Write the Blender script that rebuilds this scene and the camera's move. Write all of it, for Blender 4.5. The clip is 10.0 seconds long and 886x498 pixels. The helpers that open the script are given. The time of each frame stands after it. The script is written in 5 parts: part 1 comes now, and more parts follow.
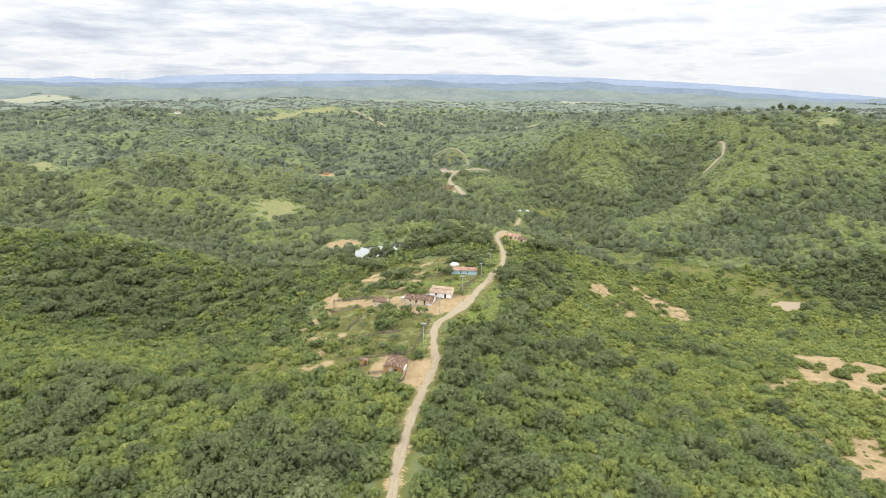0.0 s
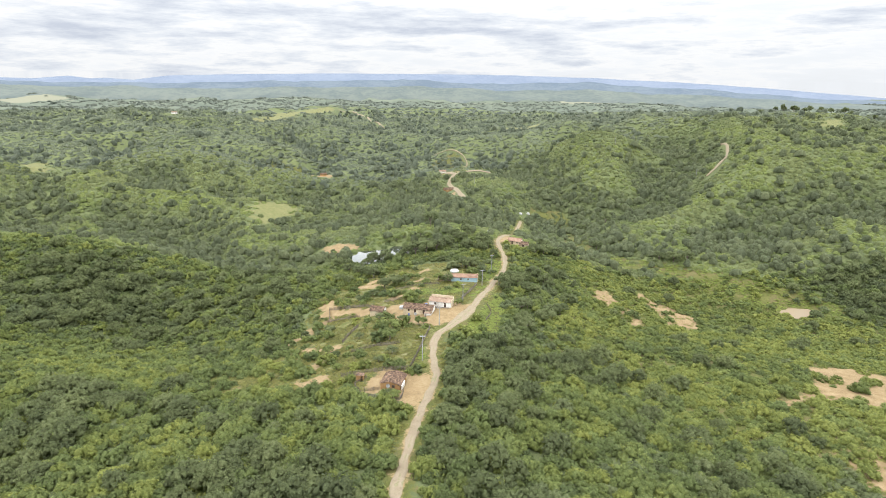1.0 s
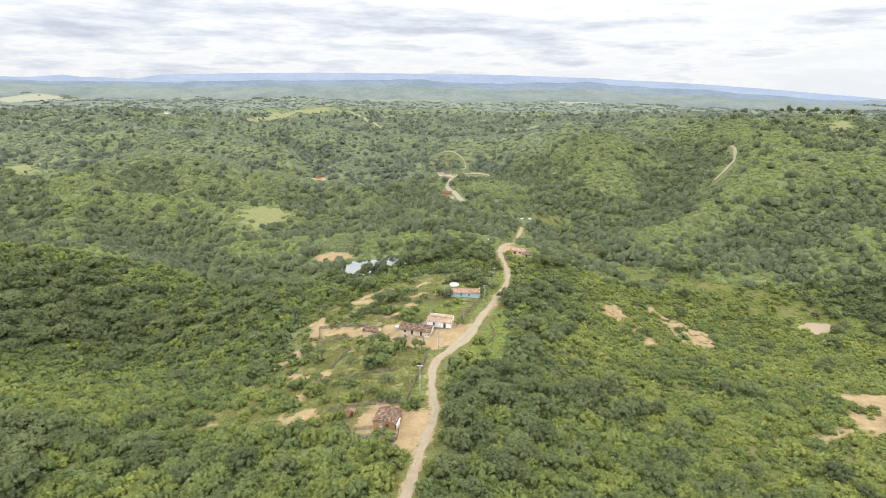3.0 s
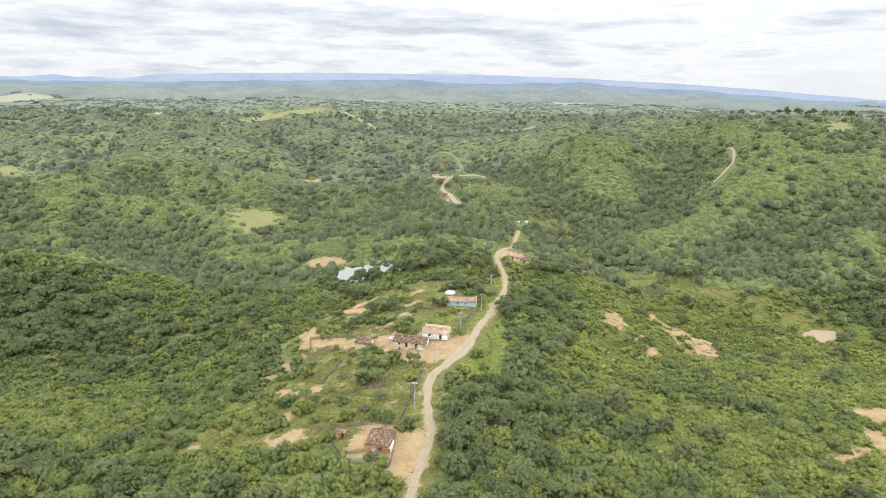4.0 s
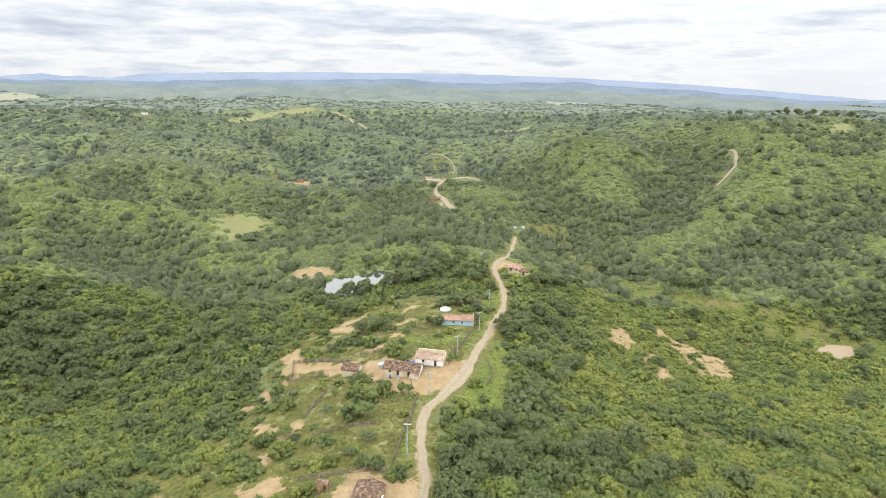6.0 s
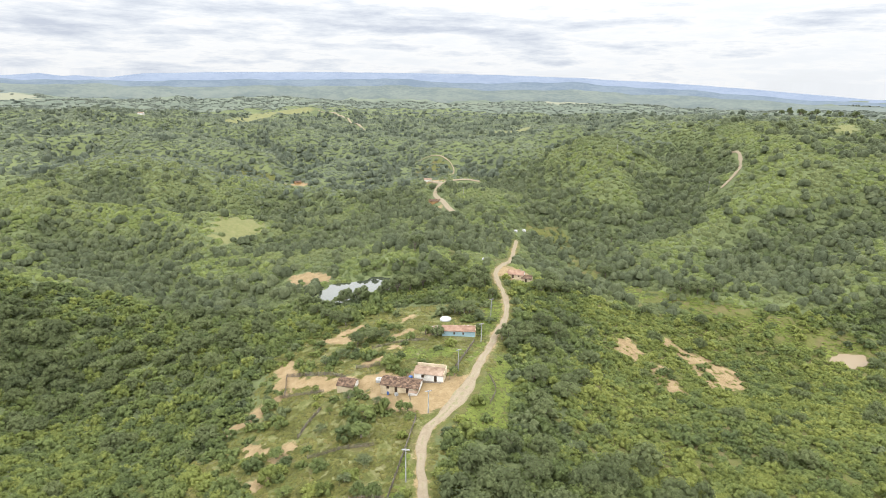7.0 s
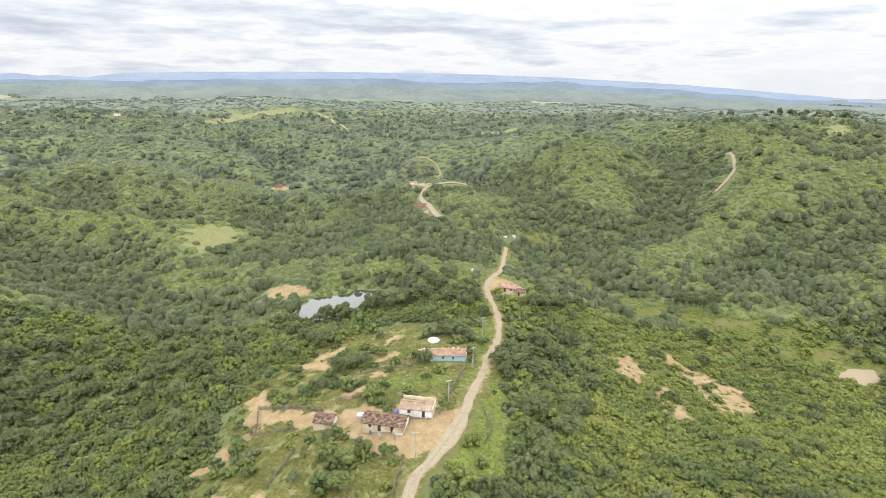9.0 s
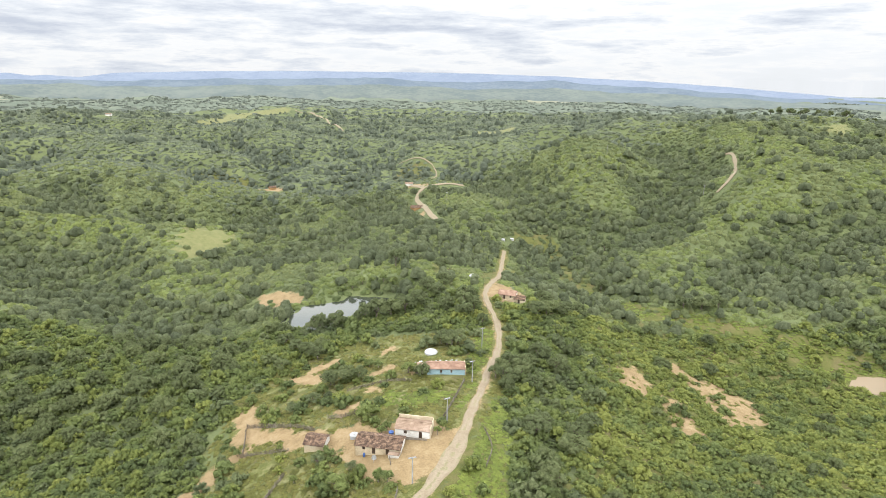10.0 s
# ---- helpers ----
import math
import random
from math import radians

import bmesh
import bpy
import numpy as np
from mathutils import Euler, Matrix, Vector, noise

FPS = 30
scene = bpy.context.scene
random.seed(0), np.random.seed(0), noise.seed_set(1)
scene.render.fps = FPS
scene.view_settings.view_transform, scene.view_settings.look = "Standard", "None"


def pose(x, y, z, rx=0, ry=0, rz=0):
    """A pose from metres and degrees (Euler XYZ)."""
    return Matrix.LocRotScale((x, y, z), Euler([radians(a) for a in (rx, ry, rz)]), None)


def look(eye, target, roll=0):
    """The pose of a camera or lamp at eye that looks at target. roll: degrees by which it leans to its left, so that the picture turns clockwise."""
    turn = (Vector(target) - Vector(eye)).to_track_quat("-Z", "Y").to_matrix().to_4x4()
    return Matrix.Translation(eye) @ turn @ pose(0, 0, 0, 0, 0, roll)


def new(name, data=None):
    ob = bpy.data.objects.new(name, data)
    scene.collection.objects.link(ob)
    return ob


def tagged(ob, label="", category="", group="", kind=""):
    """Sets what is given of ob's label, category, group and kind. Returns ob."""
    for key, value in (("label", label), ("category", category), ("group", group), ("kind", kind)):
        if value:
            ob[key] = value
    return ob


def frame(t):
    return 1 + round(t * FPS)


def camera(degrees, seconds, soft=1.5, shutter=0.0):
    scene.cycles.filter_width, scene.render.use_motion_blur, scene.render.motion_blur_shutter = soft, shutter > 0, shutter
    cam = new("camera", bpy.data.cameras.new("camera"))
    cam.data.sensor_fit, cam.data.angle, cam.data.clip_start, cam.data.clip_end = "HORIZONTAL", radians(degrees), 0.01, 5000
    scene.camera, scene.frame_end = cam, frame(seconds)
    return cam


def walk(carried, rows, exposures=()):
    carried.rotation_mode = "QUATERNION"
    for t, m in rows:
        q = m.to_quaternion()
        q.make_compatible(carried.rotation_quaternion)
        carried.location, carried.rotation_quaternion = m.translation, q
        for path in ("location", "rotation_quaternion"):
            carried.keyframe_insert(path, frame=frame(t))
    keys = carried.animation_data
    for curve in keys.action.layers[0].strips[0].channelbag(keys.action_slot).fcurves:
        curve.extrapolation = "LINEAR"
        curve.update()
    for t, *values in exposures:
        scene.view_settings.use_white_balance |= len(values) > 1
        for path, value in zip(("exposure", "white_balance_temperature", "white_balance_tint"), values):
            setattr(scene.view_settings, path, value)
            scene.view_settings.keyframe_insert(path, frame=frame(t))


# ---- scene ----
cam = camera(75.2, 10.0, soft=0.8)
METRES, EYE, TILT, LEAN, TURN = 95.0, 88.0, -16.6, -0.7, 0.0
ROWS = [
    (0.0, 0.0, 0.0, 0.0, 0.0, 0.0, 0.0),
    (0.5, -0.0025, 0.0481, 0.0151, -0.05, 0.01, -0.01),
    (1.0, -0.0047, 0.096, 0.03, -0.13, 0.01, -0.03),
    (1.5, -0.0058, 0.1437, 0.0449, -0.23, 0.01, -0.02),
    (2.0, -0.0072, 0.1911, 0.0603, -0.3, -0.0, -0.03),
    (2.5, -0.0098, 0.2394, 0.076, -0.31, -0.03, -0.06),
    (4.0, -0.0145, 0.3817, 0.121, -0.9, -0.0, -0.01),
    (4.5, -0.0168, 0.4292, 0.1356, -1.27, 0.0, 0.04),
    (5.0, -0.0174, 0.477, 0.1517, -1.38, -0.03, 0.07),
    (5.5, -0.0174, 0.525, 0.1667, -1.53, -0.05, 0.13),
    (7.0, -0.0208, 0.6689, 0.2129, -1.74, -0.08, 0.18),
    (7.5, -0.0209, 0.7164, 0.2285, -1.91, -0.1, 0.25),
    (8.0, -0.0205, 0.764, 0.2435, -2.2, -0.11, 0.36),
    (8.5, -0.0213, 0.8107, 0.2586, -2.7, -0.12, 0.45),
    (9.0, -0.0187, 0.8578, 0.2725, -3.12, -0.12, 0.6),
    (9.5, -0.016, 0.9051, 0.2864, -3.37, -0.13, 0.76),
    (10.0, -0.0169, 0.9523, 0.3031, -3.49, -0.21, 0.83),
]
walk(cam, [(t, pose(0, 0, EYE, TILT, LEAN, TURN) @ pose(METRES * x, METRES * y, METRES * z, 90 + pitch, roll, yaw)) for t, x, y, z, yaw, pitch, roll in ROWS])

# ---------------------------------------------------------------- sky and sun
SUN_ELEVATION, SUN_AZIMUTH = 50.0, 206.0
world = bpy.data.worlds.new("sky")
scene.world = world
world.use_nodes = True


class Net:
    """Short hand for node trees."""

    def __init__(self, tree):
        self.tree = tree
        tree.nodes.clear()

    def add(self, kind, settings=None, **inputs):
        node = self.tree.nodes.new(kind)
        for key, value in (settings or {}).items():
            if key == "operation":
                node.operation = value
            elif key == "use_clamp":
                node.use_clamp = value
            elif key == "data_type":
                node.data_type = value
            elif key == "blend_type":
                node.blend_type = value
            elif key == "attribute_name":
                node.attribute_name = value
            elif key == "uv_map":
                node.uv_map = value
        for key, value in inputs.items():
            self.put(node, key.replace("_", " "), value)
        return node

    def put(self, node, key, value):
        socket = node.inputs[int(key[1:])] if key[0] == "i" and key[1:].isdigit() else node.inputs[key]
        if isinstance(value, bpy.types.NodeSocket):
            self.tree.links.new(value, socket)
        elif isinstance(value, bpy.types.Node):
            self.tree.links.new(value.outputs[0], socket)
        else:
            socket.default_value = value

    def math(self, op, a, b=0.0, clamp=False):
        return self.add("ShaderNodeMath", {"operation": op, "use_clamp": clamp}, i0=a, i1=b).outputs[0]

    def ramp(self, fac, stops):
        node = self.add("ShaderNodeValToRGB", i0=fac)
        while len(node.color_ramp.elements) < len(stops):
            node.color_ramp.elements.new(0.5)
        for el, (pos, col) in zip(node.color_ramp.elements, stops):
            el.position = pos
            el.color = (*col, 1) if len(col) == 3 else col
        return node.outputs[0]

    def mix(self, fac, a, b, blend="MIX"):
        node = self.add("ShaderNodeMix", {"data_type": "RGBA", "blend_type": blend})
        self.put(node, "i0", fac)
        self.put(node, "i6", a)
        self.put(node, "i7", b)
        return node.outputs[2]

    def noise(self, vector, scale, detail=4.0, rough=0.55):
        return self.add("ShaderNodeTexNoise", Vector=vector, Scale=scale, Detail=detail, Roughness=rough).outputs[0]


def grey(v):
    return (v, v, v)


net = Net(world.node_tree)
direction = net.add("ShaderNodeTexCoord").outputs["Generated"]
apart = net.add("ShaderNodeSeparateXYZ", i0=direction)
up = net.math("MAXIMUM", apart.outputs[2], 0.0)
deep = net.math("ADD", up, 0.26)
flat = net.add("ShaderNodeCombineXYZ", i0=net.math("DIVIDE", apart.outputs[0], deep), i1=net.math("DIVIDE", apart.outputs[1], deep), i2=net.math("MULTIPLY", up, 17.0))
cloud = net.noise(flat, 2.1, 10.0, 0.64)
veil = net.noise(flat, 0.50, 3.0, 0.5)
both = net.math("ADD", net.math("MULTIPLY", cloud, 0.72), net.math("MULTIPLY", veil, 0.34))
both = net.math("SUBTRACT", both, net.math("MULTIPLY", apart.outputs[0], 0.085))
cloud_colour = net.ramp(both, [(0.44, (0.90, 0.93, 0.97)), (0.515, (0.97, 0.98, 0.99)), (0.58, (0.81, 0.85, 0.91)), (0.68, (0.60, 0.65, 0.75))])
high = net.ramp(up, [(0.0, grey(0.182)), (0.11, grey(0.200)), (0.28, grey(0.80)), (0.8, grey(1.0))])
high = net.math("MULTIPLY", high, 5.1)
cloud_light = net.mix(1.0, cloud_colour, net.add("ShaderNodeCombineXYZ", i0=high, i1=high, i2=high).outputs[0], "MULTIPLY")
blue = net.add("ShaderNodeTexSky")
blue.sky_type, blue.sun_disc = "NISHITA", False
blue.sun_elevation, blue.sun_rotation = radians(SUN_ELEVATION), radians(SUN_AZIMUTH)
blue_dim = net.mix(1.0, blue.outputs[0], (0.10, 0.10, 0.10, 1), "MULTIPLY")
cover = net.ramp(both, [(0.30, grey(0.90)), (0.46, grey(0.985))])
sky_all = net.mix(cover, blue_dim, cloud_light)
background = net.add("ShaderNodeBackground", Color=sky_all, Strength=1.0)
net.add("ShaderNodeOutputWorld", Surface=background.outputs[0])

sun = new("sun", bpy.data.lights.new("sun", "SUN"))
sun.data.energy, sun.data.angle, sun.data.color = 1.5, radians(36), (1.0, 0.96, 0.88)
az, el = radians(SUN_AZIMUTH), radians(SUN_ELEVATION)
sun.matrix_world = look((math.sin(az) * math.cos(el) * 900, math.cos(az) * math.cos(el) * 900, math.sin(el) * 900), (0, 0, 0))
scene.view_settings.exposure = 0.09


# ---------------------------------------------------------------- materials
def material(name, build):
    mat = bpy.data.materials.new(name)
    mat.use_nodes = True
    n = Net(mat.node_tree)
    shader = build(n)
    n.add("ShaderNodeOutputMaterial", Surface=shader)
    return mat


def surface(n, colour, rough=0.9, bump=None, bump_size=0.3, spec=0.2, metal=0.0):
    node = n.add("ShaderNodeBsdfPrincipled", Base_Color=colour, Roughness=rough, Metallic=metal)
    node.inputs["Specular IOR Level"].default_value = spec
    if bump is not None:
        n.put(node, "Normal", n.add("ShaderNodeBump", Strength=0.7, Distance=bump_size, Height=bump).outputs[0])
    return node.outputs[0]


def place(n):
    return n.add("ShaderNodeNewGeometry").outputs["Position"]


def leafy(dark, mid, light):
    """Foliage: a tone for each plant, a change from leaf spray to leaf spray, and fine leaf grain with shade between
    tufts painted in.
    """
    def build(n):
        tone = n.add("ShaderNodeAttribute", {"attribute_name": "tone"}).outputs["Fac"]
        island = n.add("ShaderNodeNewGeometry").outputs["Random Per Island"]
        t = n.math("ADD", tone, n.math("MULTIPLY", n.math("SUBTRACT", island, 0.5), 0.30), clamp=True)
        colour = n.ramp(t, [(0.0, dark), (0.5, mid), (1.0, light)])
        p = place(n)
        fine, clump = n.noise(p, 5.0, 4.0, 0.75), n.noise(p, 1.15, 3.0, 0.7)
        # leaf grain, with the dark gaps between tufts painted into the colour
        colour = n.mix(1.0, colour, n.ramp(fine, [(0.34, grey(0.74)), (0.50, grey(1.0)), (0.66, grey(1.28))]), "MULTIPLY")
        colour = n.mix(1.0, colour, n.ramp(clump, [(0.36, grey(0.72)), (0.50, grey(1.0)), (0.64, grey(1.22))]), "MULTIPLY")
        solid = surface(n, colour, 0.7, n.math("ADD", n.math("MULTIPLY", fine, 0.4), clump), 0.45, 0.1)
        thin = n.add("ShaderNodeBsdfTranslucent", Color=colour).outputs[0]
        return n.add("ShaderNodeMixShader", i0=0.56, i1=solid, i2=thin).outputs[0]
    return build


M_SHRUB = material("shrub_leaves", leafy((0.090, 0.114, 0.048), (0.136, 0.166, 0.060), (0.186, 0.216, 0.070)))
M_TREE = material("tree_leaves", leafy((0.088, 0.105, 0.050), (0.121, 0.141, 0.063), (0.158, 0.179, 0.079)))
M_GRASS = material("weed_leaves", leafy((0.110, 0.114, 0.036), (0.150, 0.152, 0.043), (0.202, 0.180, 0.064)))
M_TURF = material("fresh_grass", leafy((0.118, 0.148, 0.040), (0.160, 0.196, 0.046), (0.206, 0.236, 0.056)))
M_LIME = material("yellow_green_leaves", leafy((0.116, 0.140, 0.046), (0.170, 0.195, 0.057), (0.224, 0.243, 0.068)))
M_GREYBUSH = material("grey_bush_leaves", leafy((0.092, 0.112, 0.058), (0.128, 0.150, 0.072), (0.166, 0.188, 0.088)))
# mid to far leaves: greyer and bluer with distance, haze painted into the colour
M_MIDSCRUB = material("hazed_mid_slope_leaves", leafy((0.100, 0.120, 0.055), (0.134, 0.156, 0.067), (0.170, 0.191, 0.078)))
M_MIDTREE = material("hazed_mid_slope_tree_leaves", leafy((0.088, 0.104, 0.058), (0.116, 0.134, 0.072), (0.148, 0.166, 0.086)))
M_FARSCRUB = material("hazed_far_slope_leaves", leafy((0.100, 0.118, 0.078), (0.124, 0.144, 0.094), (0.150, 0.170, 0.106)))
M_FARTREE = material("hazed_far_slope_tree_leaves", leafy((0.090, 0.107, 0.076), (0.113, 0.131, 0.090), (0.138, 0.156, 0.103)))
M_FARWOOD = material("hazed_far_woods", leafy((0.096, 0.112, 0.090), (0.114, 0.130, 0.103), (0.134, 0.149, 0.114)))


def tracked(colours, scale=0.5, bump=0.12):
    def build(n):
        p = place(n)
        wide = n.noise(p, scale * 0.16, 4.0, 0.6)
        fine = n.noise(p, scale * 3.5, 6.0, 0.68)
        t = n.math("ADD", n.math("MULTIPLY", wide, 0.62), n.math("MULTIPLY", fine, 0.38))
        return surface(n, n.ramp(t, [(0.38, colours[0]), (0.5, colours[1]), (0.62, colours[2])]), 0.95, fine, bump, 0.1)
    return build


def ground_nodes(n):
    p = place(n)
    wide = n.noise(p, 0.035, 5.0, 0.6)
    mid = n.noise(p, 0.28, 5.0, 0.65)
    fine = n.noise(p, 1.9, 5.0, 0.7)
    far = n.noise(p, 0.009, 4.0, 0.6)
    soil = n.add("ShaderNodeAttribute", {"attribute_name": "soil"}).outputs["Fac"]
    grass = n.add("ShaderNodeAttribute", {"attribute_name": "grass"}).outputs["Fac"]
    dry = n.add("ShaderNodeAttribute", {"attribute_name": "dry"}).outputs["Fac"]
    grain = n.noise(p, 5.5, 4.0, 0.75)
    litter = n.ramp(n.math("ADD", n.math("MULTIPLY", wide, 0.3), n.math("MULTIPLY", n.math("ADD", fine, grain), 0.35)), [(0.42, (0.036, 0.044, 0.019)), (0.50, (0.070, 0.083, 0.034)), (0.58, (0.106, 0.120, 0.046))])
    litter = n.mix(0.35, litter, n.ramp(far, [(0.38, (0.062, 0.074, 0.038)), (0.60, (0.094, 0.108, 0.050))]))
    lawn = n.ramp(n.math("ADD", n.math("MULTIPLY", mid, 0.6), n.math("MULTIPLY", fine, 0.4)), [(0.36, (0.042, 0.045, 0.015)), (0.46, (0.062, 0.067, 0.019)), (0.54, (0.078, 0.082, 0.024)), (0.64, (0.096, 0.080, 0.037))])
    straw = n.ramp(n.math("ADD", n.math("MULTIPLY", mid, 0.6), n.math("MULTIPLY", fine, 0.4)), [(0.36, (0.082, 0.086, 0.034)), (0.52, (0.110, 0.110, 0.046)), (0.68, (0.138, 0.128, 0.064))])
    earth = n.ramp(n.math("ADD", n.math("MULTIPLY", mid, 0.55), n.math("MULTIPLY", fine, 0.45)), [(0.34, (0.112, 0.079, 0.041)), (0.5, (0.168, 0.120, 0.063)), (0.66, (0.220, 0.168, 0.098))])
    wobble = n.math("MULTIPLY", n.math("SUBTRACT", n.math("ADD", n.math("MULTIPLY", mid, 0.6), n.math("MULTIPLY", fine, 0.4)), 0.5), 2.4)

    def edge(mask):
        return n.ramp(n.math("ADD", mask, wobble), [(0.40, grey(0)), (0.62, grey(1))])
    lawn = n.mix(1.0, lawn, n.ramp(n.noise(p, 6.0, 3.0, 0.8), [(0.32, grey(0.62)), (0.68, grey(1.3))]), "MULTIPLY")
    bleached = n.ramp(n.noise(p, 0.11, 4.0, 0.65), [(0.50, grey(0)), (0.62, grey(0.8))])
    lawn = n.mix(bleached, lawn, n.ramp(fine, [(0.35, (0.070, 0.060, 0.026)), (0.65, (0.104, 0.086, 0.040))]))
    colour = n.mix(edge(grass), litter, lawn)
    colour = n.mix(edge(dry), colour, straw)
    colour = n.mix(edge(soil), colour, earth)
    return surface(n, colour, 0.97, n.math("ADD", mid, n.math("MULTIPLY", fine, 0.5)), 0.5, 0.08)


M_GROUND = material("scrub_ground", ground_nodes)


def plain_nodes(n):
    """The far plain: woods and pastures kilometres off, haze painted into their colours."""
    p = place(n)
    woods = n.math("ADD", n.math("MULTIPLY", n.noise(p, 0.004, 5.0, 0.65), 0.55), n.math("MULTIPLY", n.noise(p, 0.03, 4.0, 0.75), 0.45))
    dry = n.add("ShaderNodeAttribute", {"attribute_name": "dry"}).outputs["Fac"]
    colour = n.ramp(woods, [(0.40, (0.078, 0.090, 0.071)), (0.52, (0.096, 0.109, 0.084)), (0.62, (0.120, 0.132, 0.096))])
    colour = n.mix(n.ramp(dry, [(0.4, grey(0)), (0.6, grey(1))]), colour, (0.150, 0.150, 0.110, 1))
    return surface(n, colour, 1.0, None, 0, 0.0)


M_PLAIN = material("hazed_far_plain", plain_nodes)


def road_nodes(n):
    p = place(n)
    mid, fine = n.noise(p, 0.33, 5.0, 0.65), n.noise(p, 2.6, 6.0, 0.7)
    t = n.math("ADD", n.math("MULTIPLY", mid, 0.5), n.math("MULTIPLY", fine, 0.5))
    dust = n.ramp(t, [(0.34, (0.124, 0.096, 0.061)), (0.5, (0.166, 0.134, 0.092)), (0.64, (0.204, 0.172, 0.126))])
    across = n.add("ShaderNodeSeparateXYZ", i0=n.add("ShaderNodeUVMap", {"uv_map": "strip"}).outputs[0]).outputs[0]
    off = n.math("ABSOLUTE", n.math("SUBTRACT", across, 0.5))
    weeds = n.ramp(n.math("ADD", n.math("MULTIPLY", n.math("SUBTRACT", mid, 0.5), 1.6), n.math("ABSOLUTE", n.math("SUBTRACT", off, 0.23))), [(0.20, grey(0)), (0.32, grey(1))])
    green = n.ramp(fine, [(0.35, (0.075, 0.080, 0.028)), (0.65, (0.13, 0.125, 0.05))])
    return surface(n, n.mix(n.math("MULTIPLY", weeds, 0.5), dust, green), 0.96, t, 0.12, 0.1)


M_ROAD = material("pale_dirt_road", road_nodes)
M_ADOBE = material("ochre_adobe", tracked([(0.18, 0.105, 0.045), (0.25, 0.15, 0.068), (0.31, 0.20, 0.105)], 2.0, 0.03))
M_WHITEWASH = material("stained_whitewash", tracked([(0.26, 0.235, 0.20), (0.44, 0.42, 0.38), (0.56, 0.55, 0.52)], 1.8, 0.02))
M_CREAM = material("cream_plaster", tracked([(0.25, 0.20, 0.125), (0.36, 0.295, 0.20), (0.44, 0.38, 0.28)], 1.8, 0.02))
M_BLUE = material("pale_blue_plaster", tracked([(0.150, 0.215, 0.235), (0.205, 0.290, 0.310), (0.25, 0.33, 0.345)], 1.6, 0.02))
M_TILE_BROWN = material("weathered_brown_tiles", tracked([(0.026, 0.019, 0.015), (0.085, 0.055, 0.038), (0.20, 0.135, 0.092)], 9.0, 0.04))
M_TILE_ORANGE = material("orange_clay_tiles", tracked([(0.132, 0.080, 0.056), (0.205, 0.130, 0.093), (0.26, 0.18, 0.134)], 3.0, 0.04))
M_TILE_PINK = material("faded_clay_tiles", tracked([(0.115, 0.078, 0.053), (0.195, 0.138, 0.099), (0.265, 0.20, 0.152)], 3.0, 0.04))
M_WOOD = material("grey_weathered_wood", tracked([(0.07, 0.056, 0.043), (0.13, 0.11, 0.088), (0.21, 0.185, 0.155)], 4.0, 0.02))
M_DARKWOOD = material("dark_door_wood", tracked([(0.03, 0.02, 0.014), (0.055, 0.037, 0.025), (0.08, 0.055, 0.038)], 4.0, 0.01))
M_BARK = material("grey_brown_bark", tracked([(0.07, 0.055, 0.04), (0.14, 0.115, 0.09), (0.22, 0.19, 0.155)], 3.0, 0.03))
M_CONCRETE = material("pale_concrete", tracked([(0.17, 0.17, 0.16), (0.235, 0.235, 0.225), (0.29, 0.29, 0.28)], 3.0, 0.01))
M_CISTERN = material("whitewashed_cement", tracked([(0.22, 0.22, 0.21), (0.31, 0.31, 0.30), (0.38, 0.38, 0.375)], 1.5, 0.01))
M_PORCELAIN = material("brown_porcelain", lambda n: surface(n, (0.12, 0.06, 0.04, 1), 0.25, None, 0, 0.5))
M_PLASTIC = material("blue_plastic", lambda n: surface(n, n.ramp(n.noise(place(n), 3.0), [(0.3, (0.02, 0.055, 0.17)), (0.7, (0.035, 0.085, 0.24))]), 0.45, None, 0, 0.4))
M_DISH = material("grey_white_mesh_dish", tracked([(0.20, 0.20, 0.19), (0.26, 0.26, 0.25), (0.32, 0.32, 0.31)], 3.0, 0.005))


def water_nodes(colour, rough):
    def build(n):
        ripple = n.noise(place(n), 1.2, 3.0, 0.5)
        node = n.add("ShaderNodeBsdfPrincipled", Base_Color=colour, Roughness=rough, IOR=1.33)
        node.inputs["Specular IOR Level"].default_value = 0.5 if rough < 0.1 else 0.15
        n.put(node, "Normal", n.add("ShaderNodeBump", Strength=0.10, Distance=0.05, Height=ripple).outputs[0])
        return node.outputs[0]
    return build


M_WATER = material("dark_pond_water", water_nodes((0.030, 0.034, 0.024, 1), 0.03))
M_MUDDY = material("muddy_brown_water", water_nodes((0.160, 0.122, 0.078, 1), 0.45))


def hazed_range_nodes(near, far_c):
    """Distant hills, the haze of kilometres of air painted into their base colour."""
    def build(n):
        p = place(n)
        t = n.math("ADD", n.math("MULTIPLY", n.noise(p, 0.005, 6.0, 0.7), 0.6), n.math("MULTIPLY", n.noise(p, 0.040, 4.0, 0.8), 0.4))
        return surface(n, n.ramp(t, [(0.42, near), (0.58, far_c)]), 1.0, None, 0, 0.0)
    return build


# each farther range is paler and bluer: distance haze mixed into the colours
M_RANGE_FAR = material("hazed_far_range", hazed_range_nodes((0.108, 0.128, 0.164), (0.128, 0.148, 0.182)))
M_RANGE_MID = material("hazed_mid_range", hazed_range_nodes((0.074, 0.092, 0.112), (0.098, 0.116, 0.132)))
M_RANGE_NEAR = material("hazed_near_range", hazed_range_nodes((0.076, 0.090, 0.087), (0.106, 0.118, 0.104)))

